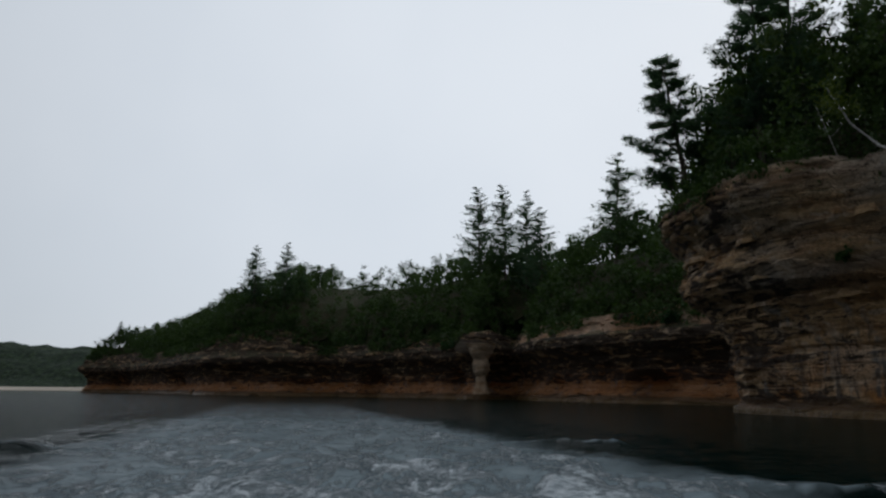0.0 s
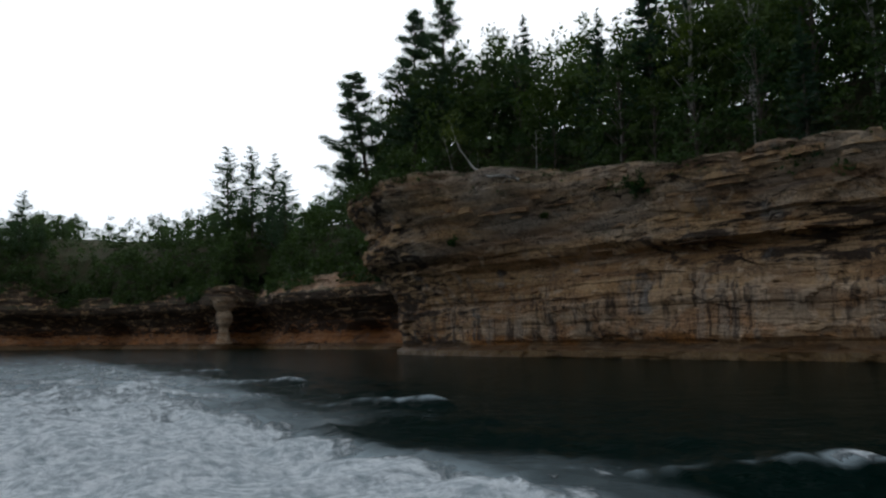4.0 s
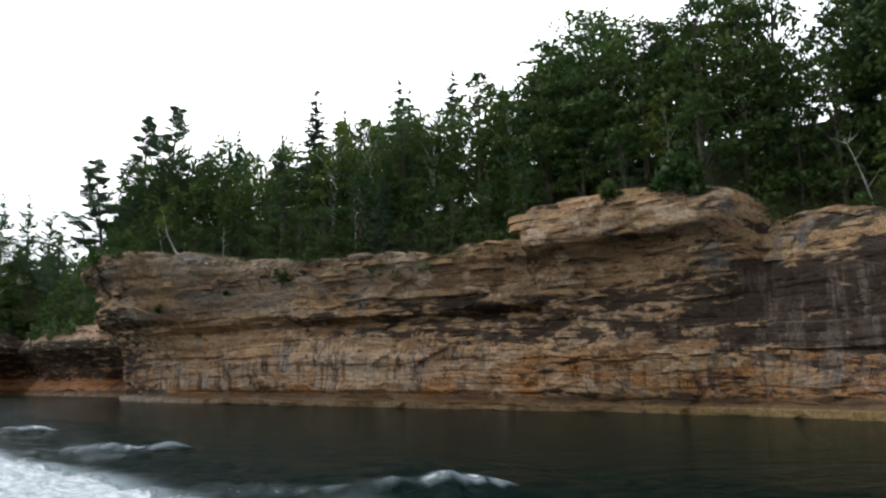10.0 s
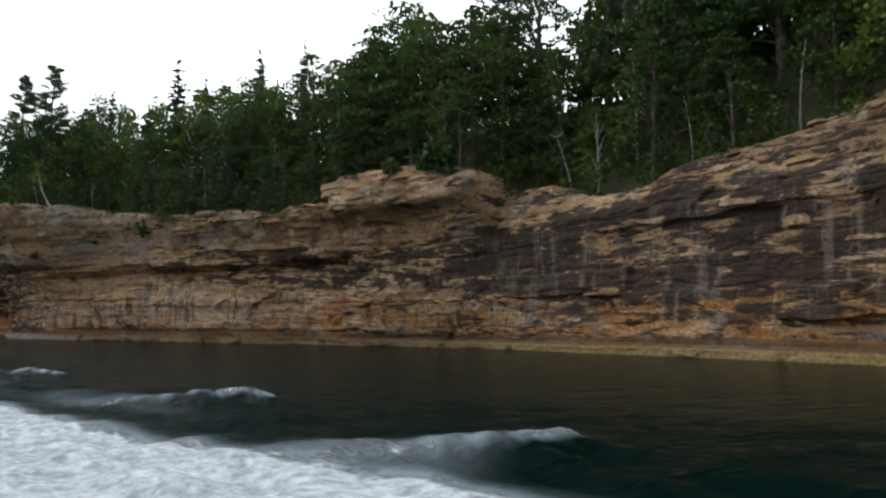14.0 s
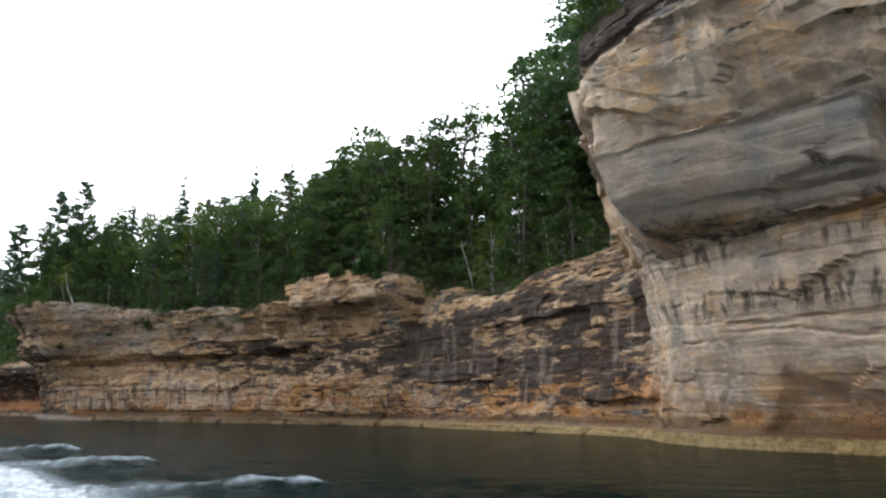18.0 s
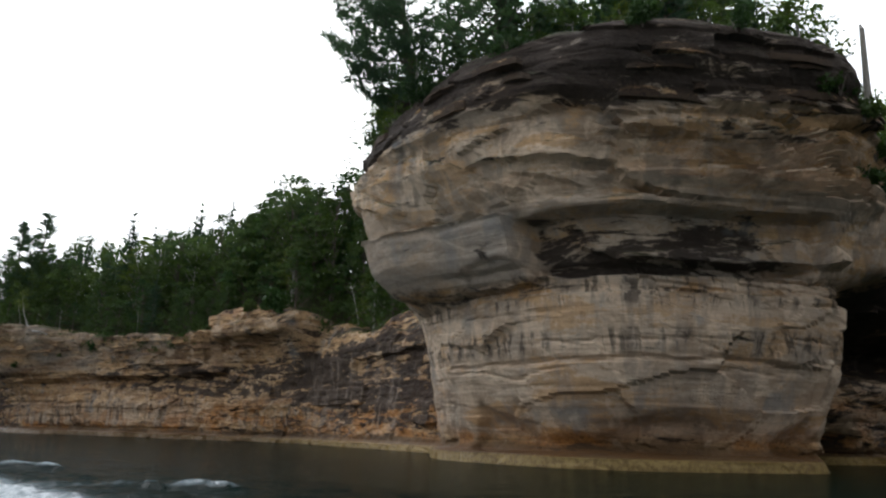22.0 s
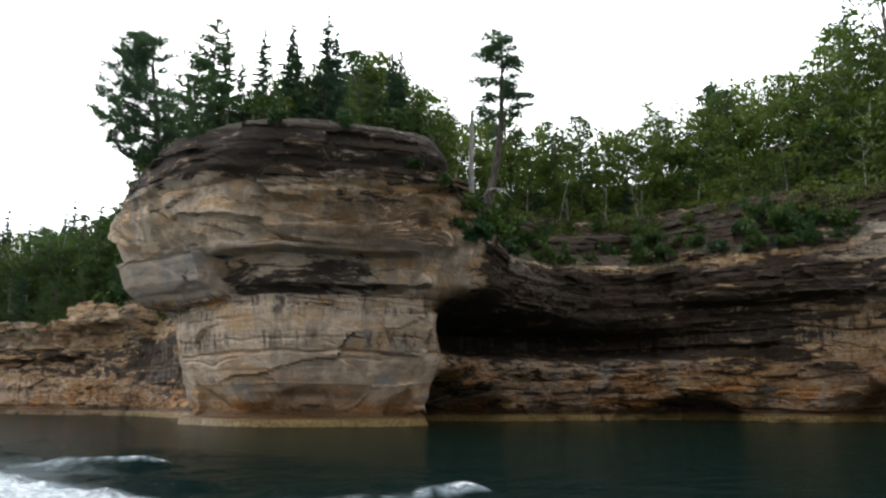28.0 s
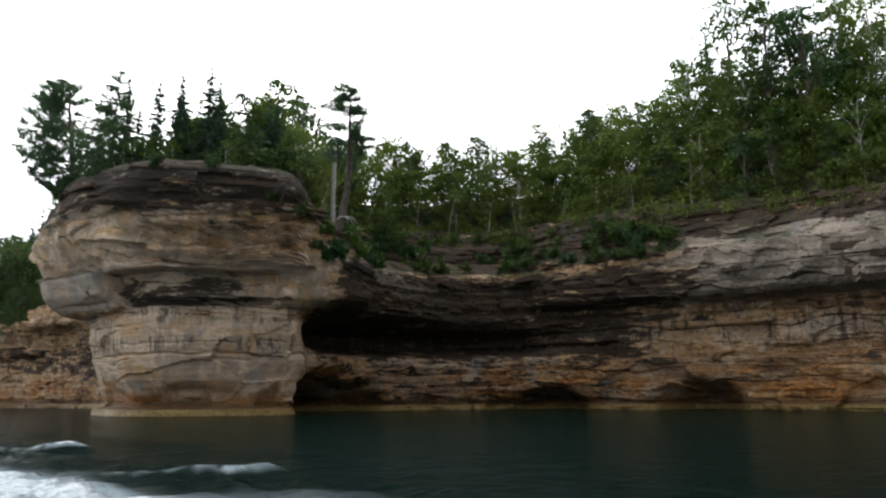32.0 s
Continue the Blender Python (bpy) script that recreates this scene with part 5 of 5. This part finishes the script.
# ---- undergrowth along the rim, and the woods further back ----
def clumps(places, radius, each, size, material, name, label, flat=0.75):
    """Balls of loose leaves, uneven, all in one mesh."""
    places = np.asarray(places)
    count = len(places)
    d = rng.normal(0, 1, (count, each, 3))
    d /= np.linalg.norm(d, axis=2)[..., None]
    r = np.asarray(radius).reshape(-1, 1, 1) * rng.uniform(0.35, 1.15, (count, each, 1))
    p = places[:, None] + d * r * (1.1, 1.1, flat)
    v, f = cards(p.reshape(-1, 3), d.reshape(-1, 3) * 0.7 + (0, 0, 0.15), size)
    ob = new(name, quick_mesh(name, v, f, material))
    return tagged(ob, label, "woods", kind="stuff")


def scattered(edge, shore, a, b, step, depths):
    spots = []
    for lo, hi in depths:
        for p, back in along_rim(edge, shore, a, b, step, step * 0.5):
            spots.append(p + back * rng.uniform(lo, hi))
    spots = np.array(spots)
    z, d = land(spots[:, 0], spots[:, 1])
    good = d > 0.4
    return np.column_stack([spots, z])[good]


def crowns(spots, low, high, each, wide):
    """Leaf clumps stacked into tree crowns over the spots."""
    tops = []
    for x, y, z in spots:
        tall = rng.uniform(low, high)
        for k in range(each):
            t = rng.uniform(0.1, 1)
            w, r = rng.uniform(0, 6.28), wide * math.sin(math.pi * (0.2 + 0.76 * t)) * rng.uniform(0.2, 1)
            tops.append((x + r * math.cos(w), y + r * math.sin(w), z + tall * t))
    return np.array(tops)


low = np.vstack([scattered(NEAR_EDGE, NEAR, a, b, 1.15, ((0.6, 2.5), (1.5, 4), (3, 7), (6, 11))) for a, b in ((2.4, 9.2), (12.4, 17.2), (17.8, 23))])
low[:, 2] += rng.uniform(0.05, 1, len(low)) ** 1.4 * 6.5
brow = FACES["cliff_long_wall"][1]
hang = [brow[int(rng.uniform(0.22, 0.62) * (len(brow) - 1)), -1 - int(rng.uniform(0, 5))] + (0, 0, rng.uniform(-0.2, 0.9)) for k in range(90)]
low = np.vstack([low, np.array(hang)])
clumps(low, rng.uniform(0.8, 2.0, len(low)), 46, 0.5, LEAF, "undergrowth", "dense green undergrowth hanging over the cliff rim")
low = scattered(NEAR_EDGE, NEAR, 23, 33, 0.9, ((0.8, 2.5), (2.5, 5), (5, 9), (9, 14), (14, 20), (20, 27)))
low[:, 2] += rng.uniform(0.1, 1, len(low)) ** 1.3 * 7.0
hang_v = FACES["cliff_bay"][1]
hang = []
while len(hang) < 80:
    col = int(rng.uniform(0.0, 0.5) * (len(hang_v) - 1))
    p = hang_v[col, int(rng.uniform(0.78, 1.0) * (hang_v.shape[1] - 1))]
    if p[2] > 24.8:
        hang.append((p[0], p[1], p[2] + rng.uniform(0.0, 0.8)))
low = np.vstack([low, np.array(hang)])
clumps(low, rng.uniform(0.8, 1.9, len(low)), 64, 0.42, BIRCH_LEAF, "undergrowth_light", "light green saplings and bushes above the bay")

mid = crowns(scattered(NEAR_EDGE, NEAR, 2.6, 17.4, 3.6, ((4, 7), (9, 12), (15, 20), (20, 28), (30, 42))), 10, 17, 12, 2.6)
far_low = scattered(FAR_EDGE, FAR, 1, 16.5, 2.0, ((1.6, 3.4), (3, 6)))
far_low[:, 2] += rng.uniform(-1.5, 3.0, len(far_low))
far = crowns(scattered(FAR_EDGE, FAR, 1, 16, 3.6, ((0.5, 4), (4, 9), (9, 16), (16, 24), (24, 34), (34, 46), (48, 62))), 7, 12.5, 8, 3.0)
clumps(mid, rng.uniform(1.1, 2.1, len(mid)), 34, 0.62, LEAF, "woodland", "mixed green woods filling the slope behind the cliffs")
hang = []
for name, many, west in (("cliff_cove", 420, 0.0), ("cliff_north_headland", 420, 0.45)):
    bank = FACES[name][1]
    for k in range(many):
        col, row = int(rng.uniform(west, 1) * (len(bank) - 1)), int(rng.uniform(0.8, 1.0) ** 0.8 * (bank.shape[1] - 1))
        p = bank[col, row]
        if vnoise(np.array(p[0] / 14), np.array(p[1] / 14), np.array(0.0), 61) > -0.3:
            hang.append((p[0], p[1], p[2] + rng.uniform(0.2, 1.6)))
far = np.vstack([far, far_low, np.array(hang)])
clumps(far, rng.uniform(1.1, 2.1, len(far)), 18, 1.0, LEAF, "far_woodland", "mixed green woods above the far cove")
mid = crowns(scattered(NEAR_EDGE, NEAR, 22.6, 33, 2.0, ((3, 6), (6, 10), (10, 15), (15, 22), (22, 32))), 8, 14, 11, 2.6)
clumps(mid, rng.uniform(0.9, 1.8, len(mid)), 46, 0.52, BIRCH_LEAF, "birch_woods", "light green birch woods above the bay")


# ---- single things at the rim and on the ledges ----
def part(name, me, parent, label=""):
    ob = new(name, me)
    ob.parent = parent
    return tagged(ob, label) if label else ob


def thing(name, place, label, category, group=""):
    top = new(name)
    top.location = place
    return tagged(top, label, category, group)


def limb_mesh(name, paths, material, sides=7):
    v, f = [], []
    for path, radii in paths:
        tube(v, f, path, radii, sides)
    return mesh_of(name, v, f, material, True)


def face_at(name, share, height):
    """A place on a rock face: how far along the stretch (0 to 1) and how high; with the way out."""
    ob, v, n = FACES[name]
    col = int(share * (len(v) - 1))
    row = int(np.argmin(np.abs(v[col, :, 2] - height)))
    return v[col, row], n[col], ob


# a birch that has slid over the rim and turned up again
birch = thing("leaning_birch", (35.9, 59.3, 21.1), "white birch trunk curving out over the cliff rim", "tree")
part("trunk", limb_mesh("trunk", [([(1.6, -0.8, -0.6), (0, 0, 0), (-1.1, 1.9, 0.2), (-2.3, 4.2, 1.7), (-3.3, 6.6, 4.6), (-4.0, 8.7, 8.8)], [0.2, 0.19, 0.17, 0.14, 0.1, 0.04])], BIRCH_BARK), birch)
for w in (0.2, 2.3, 4.1):
    part("root", limb_mesh("root", [([(0.6, -0.8, -0.1), (0.6 + 0.6 * math.cos(w), -0.8 + 0.6 * math.sin(w), -0.3), (0.6 + 1.3 * math.cos(w), -0.8 + 1.3 * math.sin(w), -1.2)], [0.1, 0.07, 0.03])], DEAD_WOOD, 5), birch)
bv, bf = [], []
for t in np.linspace(0.3, 1, 14):
    c = np.array([-2.9 - 1.2 * t, 5.6 + 3.4 * t, 3.4 + 5.8 * t]) + rng.normal(0, 0.7, 3)
    d = rng.normal(0, 1, (30, 3))
    cv, cf = cards(c + d * 0.45, d, 0.36)
    bf.append(cf + 4 * sum(len(b) // 4 for b in bv))
    bv.append(cv)
part("crown", quick_mesh("crown", np.concatenate(bv), np.concatenate(bf), BIRCH_LEAF), birch)

# two pines drawn one by one: crowns of upswept, ragged limbs
def ragged_pine(name, place, label, bend, radii, limbs_wanted, low, reach, rise, lop, roots=0, size=0.5, lake_side=False):
    """bend: the trunk's line; reach(t, w): how long a limb is at height share t towards w; rise: its upward sweep; lop: share left out."""
    rng.seed(len(label) + 3)
    top = thing(name, place, label, "tree")
    tall = bend[-1][2]
    part("trunk", limb_mesh("trunk", [(bend, radii)], BARK), top)
    for w in np.arange(0.2, 0.2 + roots * 0.9, 0.9):
        r = rng.uniform(1.0, 2.2)
        part("root", limb_mesh("root", [([(0, 0, 0.25), (0.5 * r * math.cos(w), 0.5 * r * math.sin(w), 0.15), (r * math.cos(w), r * math.sin(w), -rng.uniform(0.1, 1.4))], [0.14, 0.09, 0.03])], DEAD_WOOD, 5), top)
    nv, nf, limbs, count = [], [], [], 0
    for k in range(limbs_wanted):
        t = low + (0.99 - low) * (k + rng.uniform(0, 1)) / limbs_wanted
        w = rng.normal(math.pi, 0.7) if lake_side and k % 2 else rng.uniform(0, 2 * math.pi)
        length = reach(t, w) * rng.uniform(0.42, 1.15)
        if rng.uniform() < lop or length < 0.3:
            continue
        base = np.array([np.interp(tall * t, [b[2] for b in bend], [b[n] for b in bend]) for n in (0, 1)] + [tall * t])
        way = np.array([math.cos(w), math.sin(w), 0])
        u = np.linspace(0, 1, 12)[:, None]
        spots = base + way * length * u + np.array([0, 0, 1]) * length * (rise * u**1.6 - 0.06 * u)
        limbs.append(([tuple(spots[0]), tuple(spots[4]), tuple(spots[8]), tuple(spots[-1])], [0.035 + 0.012 * length, 0.05, 0.03, 0.012]))
        many = int(4 + 1.7 * length)
        # side twigs carry the needles in flat, loose plates
        for j in range(many):
            f = rng.uniform(0.35, 1.0)
            c = spots[0] + (spots[-1] - spots[0]) * f
            c[2] = spots[int(f * 11)][2]
            side = np.cross(way, (0, 0, 1)) * rng.choice([-1, 1]) * rng.uniform(0.2, 0.32 * length * (1.25 - f) + 0.3)
            run = np.linspace(0, 1, 5)[:, None]
            n_spots = np.repeat(c + (side + way * 0.5 + (0, 0, 0.25 * rise)) * run, 5, 0) + rng.normal(0, 0.27, (25, 3)) * (1, 1, 0.6)
            cv, cf = cards(n_spots, way * 0.5 + side * 0.4 + (0, 0, 0.55 * rise + 0.1), size, 0.35, 0.22)
            nv.append(cv)
            nf.append(cf + count)
            count += len(cv)
    for limb in limbs:
        part("branch", limb_mesh("branch", [limb], BARK, 4), top)
    part("crown", quick_mesh("crown", np.concatenate(nv), np.concatenate(nf), PINE_NEEDLE), top)
    return top


def outward(t, w):
    """Long on the lake side, short inland; longest a third of the way up."""
    toward_lake = 0.5 - 0.5 * math.cos(w)
    return (3.0 + 5.2 * toward_lake) * (1 - t) ** 0.55 * (0.5 + 0.5 * min(1, t / 0.25)) + 0.5


ragged_pine("white_pine", (56.2, -69.6, 27.0), "big white pine with ragged upswept limbs reaching over the lake", [(0, 0, -0.6), (-0.1, 0, 4), (-0.5, 0.3, 8), (-1.0, 0.7, 12), (-1.4, 1.0, 16.8)], [0.42, 0.38, 0.3, 0.2, 0.05], 105, 0.04, outward, 0.6, 0.1, 0, 0.46, True)


def layered(wide):
    """Long level limbs low down, shorter ones towards a rounded top."""
    return lambda t, w: wide * (1.02 - t) ** 0.8 * (0.8 + 0.2 * math.cos(3 * w + 9 * t)) + 0.4


for x, y, top, wide, lean in ((25.4, 88.8, 43.0, 8.6, -2.6), (29.8, 78.2, 49.0, 7.2, 0.3), (34.6, 80.3, 52.5, 7.8, 0.4)):
    foot = float(land(np.array([x]), np.array([y]))[0][0])
    tall = top - foot
    ragged_pine("white_pine", (x, y, foot), "tall white pine with layered feathery limbs at the rim", [(0, 0, -0.6), (0.2 * lean, 0, 0.3 * tall), (0.6 * lean, 0.1, 0.65 * tall), (lean, 0.2, tall)], [0.4, 0.32, 0.2, 0.04], 125, 0.14, layered(wide), 0.3, 0.12, 0, 0.46)
ragged_pine("lone_pine", (81.5, -97.5, 22.5), "lone wind-bent pine with a long bare trunk and exposed roots", [(-0.3, 0.6, -1.2), (-0.1, 0.2, 0.6), (0.0, -0.5, 3), (-0.1, -1.3, 6), (-0.4, -1.9, 9), (-0.6, -2.2, 12), (-0.7, -2.4, 15.6)], [0.42, 0.4, 0.34, 0.3, 0.25, 0.15, 0.04], 58, 0.38, lambda t, w: 0.6 + 5.6 * (1.02 - t) ** 0.5 * (0.75 + 0.25 * math.cos(w - 2.6)), 0.06, 0.2, 7, 0.42)
stump = thing("dead_pine", (82.4, -92.6, 23.5), "broken pale dead pine beside the lone pine", "tree")
part("trunk", limb_mesh("trunk", [([(0, 0, -0.8), (0.1, 0.1, 4), (0.2, 0.0, 9.0), (0.2, 0.1, 9.5)], [0.34, 0.28, 0.2, 0.08])], DEAD_WOOD), stump)
part("branch", limb_mesh("branch", [([(0.12, 0, 4.2), (0.7, 0.3, 4.5), (1.0, 0.4, 5.1)], [0.07, 0.05, 0.02])], DEAD_WOOD, 5), stump)

# the pale hourglass pillar that props the overhang of the cove
def pillar_mesh():
    rings, sides = 44, 26
    v = []
    for i in range(rings):
        z = -1.0 + 17.0 * i / (rings - 1)
        r = float(np.interp(z, [-1, 1.5, 4, 6.5, 8, 10, 11.5, 13, 16], [2.7, 2.5, 1.7, 1.5, 2.3, 2.6, 2.0, 3.2, 4.2]))
        for k in range(sides):
            w = 2 * math.pi * k / sides
            bump = 1 + 0.16 * float(vnoise(math.cos(w) * 1.5, math.sin(w) * 1.5, z / 2.2, 95)) + 0.1 * float(vnoise(math.cos(w) * 4, math.sin(w) * 4, z / 0.7, 96))
            v.append((r * bump * math.cos(w), r * bump * math.sin(w), z))
    f = [(i * sides + k, i * sides + (k + 1) % sides, (i + 1) * sides + (k + 1) % sides, (i + 1) * sides + k) for i in range(rings - 1) for k in range(sides)]
    f += [tuple(range(sides - 1, -1, -1)), tuple((rings - 1) * sides + k for k in range(sides))]
    me = mesh_of("rock_pillar", v, f, ROCK)
    zs = np.array([p[2] for p in v])
    fields(me, pale=0.9 * smooth(1.0, 2.0, zs), warm=0.5 * smooth(4, 1, zs), dark=0.3 + 0 * zs, grey=0.2 + 0 * zs)
    return me


pillar = new("rock_pillar", pillar_mesh())
pillar.location = (4.0, 221.3, 0)
tagged(pillar, "pale hourglass sandstone pillar standing at the cove's waterline", "rock")

# bushes on the ledges
BUSH = []
for size in (1.0, 1.3):
    stems, leaves = shrub(size)
    b = thing("bush", (0, 0, -200), "small green bush rooted on a rock ledge", "bush", "bushes on the ledges")
    part("stems", stems, b)
    part("leaves", leaves, b)
    BUSH.append(b)


bush_spots = [
    ("cliff_long_wall", 0.62, 14.0, 1.2), ("cliff_long_wall", 0.78, 17.0, 1.0), ("cliff_long_wall", 0.7, 16.0, 0.7), ("cliff_shelf_wall", 0.27, 20.6, 2.2), ("cliff_promontory", 0.985, 18.5, 1.6), ("cliff_promontory", 0.96, 19.6, 1.4), ("cliff_bay", 0.012, 19.5, 1.8), ("cliff_bay", 0.03, 18.8, 1.5), ("cliff_shelf_wall", 0.18, 20.8, 1.4), ("cliff_shelf_wall", 0.3, 19.5, 1.2),
    ("cliff_promontory", 0.97, 21.5, 1.6), ("cliff_promontory", 0.93, 23.0, 1.2), ("cliff_promontory", 0.9, 24.5, 1.3), ("cliff_promontory", 0.4, 26.5, 0.9), ("cliff_promontory", 0.55, 27.5, 0.9), ("cliff_promontory", 0.66, 27.5, 1.0), ("cliff_promontory", 0.75, 27.4, 0.9),
]
for k in range(58):
    bush_spots.append(("cliff_bay", rng.uniform(0.01, 0.3), rng.choice([20.4, 21.0, 22.6, 23.6, 24.5, 25.5, 26.5]), rng.uniform(0.7, 1.9)))
for k in range(5):
    bush_spots.append(("cliff_cove", rng.uniform(0.1, 0.9), rng.uniform(15, 18), rng.uniform(1.4, 2.4)))
for name, share, height, size in bush_spots:
    p, n, ob = face_at(name, share, height)
    copy = copy_thing(BUSH[int(rng.randint(2))], pose(p[0] + 0.1 * n[0], p[1] + 0.1 * n[1], p[2], 0, 0, rng.uniform(0, 360)))
    copy.scale = (size, size, size * rng.uniform(0.8, 1.2))
for b in BUSH:
    for o in (*b.children_recursive, b):
        bpy.data.objects.remove(o)


# ---- ledges: slabs of harder stone that stand out of the faces ----
def slab_mesh(seed, dark=0.5):
    r = np.random.RandomState(seed)
    long, deep, thick = r.uniform(0.9, 2.6), r.uniform(0.35, 0.75), r.uniform(0.12, 0.34)
    xs = np.linspace(-long, long, 8)
    front = deep * (1 - (np.abs(xs) / long) ** 3) * r.uniform(0.72, 1.1, 8)
    loop = [(x, -0.8) for x in (-long, long)] + [(x, f) for x, f in zip(xs[::-1], front[::-1])]
    v = [(x, y, -thick + 0.5 * r.uniform(-0.1, 0.1)) for x, y in loop] + [(x * 0.97, y - 0.06, thick * r.uniform(0.75, 1.1)) for x, y in loop]
    c = len(loop)
    f = [tuple(range(c - 1, -1, -1)), tuple(range(c, 2 * c))] + [(k, (k + 1) % c, c + (k + 1) % c, c + k) for k in range(c)]
    me = mesh_of("ledge", v, f, ROCK)
    fields(me, dark=np.full(len(v), dark), grey=np.full(len(v), 0.2))
    return me


SLABS = [slab_mesh(k) for k in range(9)]
DARK_SLABS = [slab_mesh(k + 20, 1.0) for k in range(7)]
for name, count, zs in (("cliff_long_wall", 90, (9.5, 10.6, 11.6, 14.0, 16.2, 17.4, 18.2)), ("cliff_shelf_wall", 30, (5.6, 8.2, 10.5, 12.0, 13.6, 15.0, 18.5)), ("cliff_promontory", 46, (23.2, 23.8, 24.2, 25.0, 25.8)), ("cliff_bay", 110, (6.4, 7.4, 12.4, 13.6, 14.6, 16.0, 17.4, 19.0, 21.8, 23.0))):
    for k in range(count):
        p, n, ob = face_at(name, rng.uniform(0.02, 0.98 if name != "cliff_bay" else 0.6) if name != "cliff_long_wall" else rng.uniform(0.42, 0.99), zs[int(rng.randint(len(zs)))] + rng.uniform(-0.25, 0.25))
        kinds = DARK_SLABS if name == "cliff_bay" or (name == "cliff_promontory") else SLABS
        slab = new("ledge", kinds[int(rng.randint(len(kinds)))])
        slab.parent = ob
        slab.matrix_basis = pose(p[0] - 0.25 * n[0], p[1] - 0.25 * n[1], p[2], rng.uniform(-4, 4), rng.uniform(-3, 3), math.degrees(math.atan2(n[1], n[0])) - 90 + rng.uniform(-9, 9)) @ Matrix.Diagonal((rng.uniform(0.35, 1.7), rng.uniform(0.6, 1.1), rng.uniform(0.5, 1.3), 1))
# the stacked flat slabs that cap the bare shelf
shelf_wall = FACES["cliff_shelf_wall"][0]
for share, height, long in ((0.035, 19.6, 1.3), (0.045, 20.6, 1.5), (0.06, 21.4, 1.6), (0.09, 20.2, 2.0), (0.11, 21.2, 2.1), (0.14, 20.6, 2.2), (0.16, 21.3, 1.7), (0.19, 20.3, 2.0), (0.22, 19.9, 1.8), (0.25, 19.4, 1.6)):
    p, n, ob = face_at("cliff_shelf_wall", share, height)
    slab = new("ledge", SLABS[int(rng.randint(len(SLABS)))])
    slab.parent = shelf_wall
    slab.matrix_basis = pose(p[0] - 0.5 * n[0], p[1] - 0.5 * n[1], p[2], rng.uniform(-2, 2), rng.uniform(-2, 2), math.degrees(math.atan2(n[1], n[0])) - 90 + rng.uniform(-6, 6)) @ Matrix.Diagonal((long, 1.5, 1.3, 1))
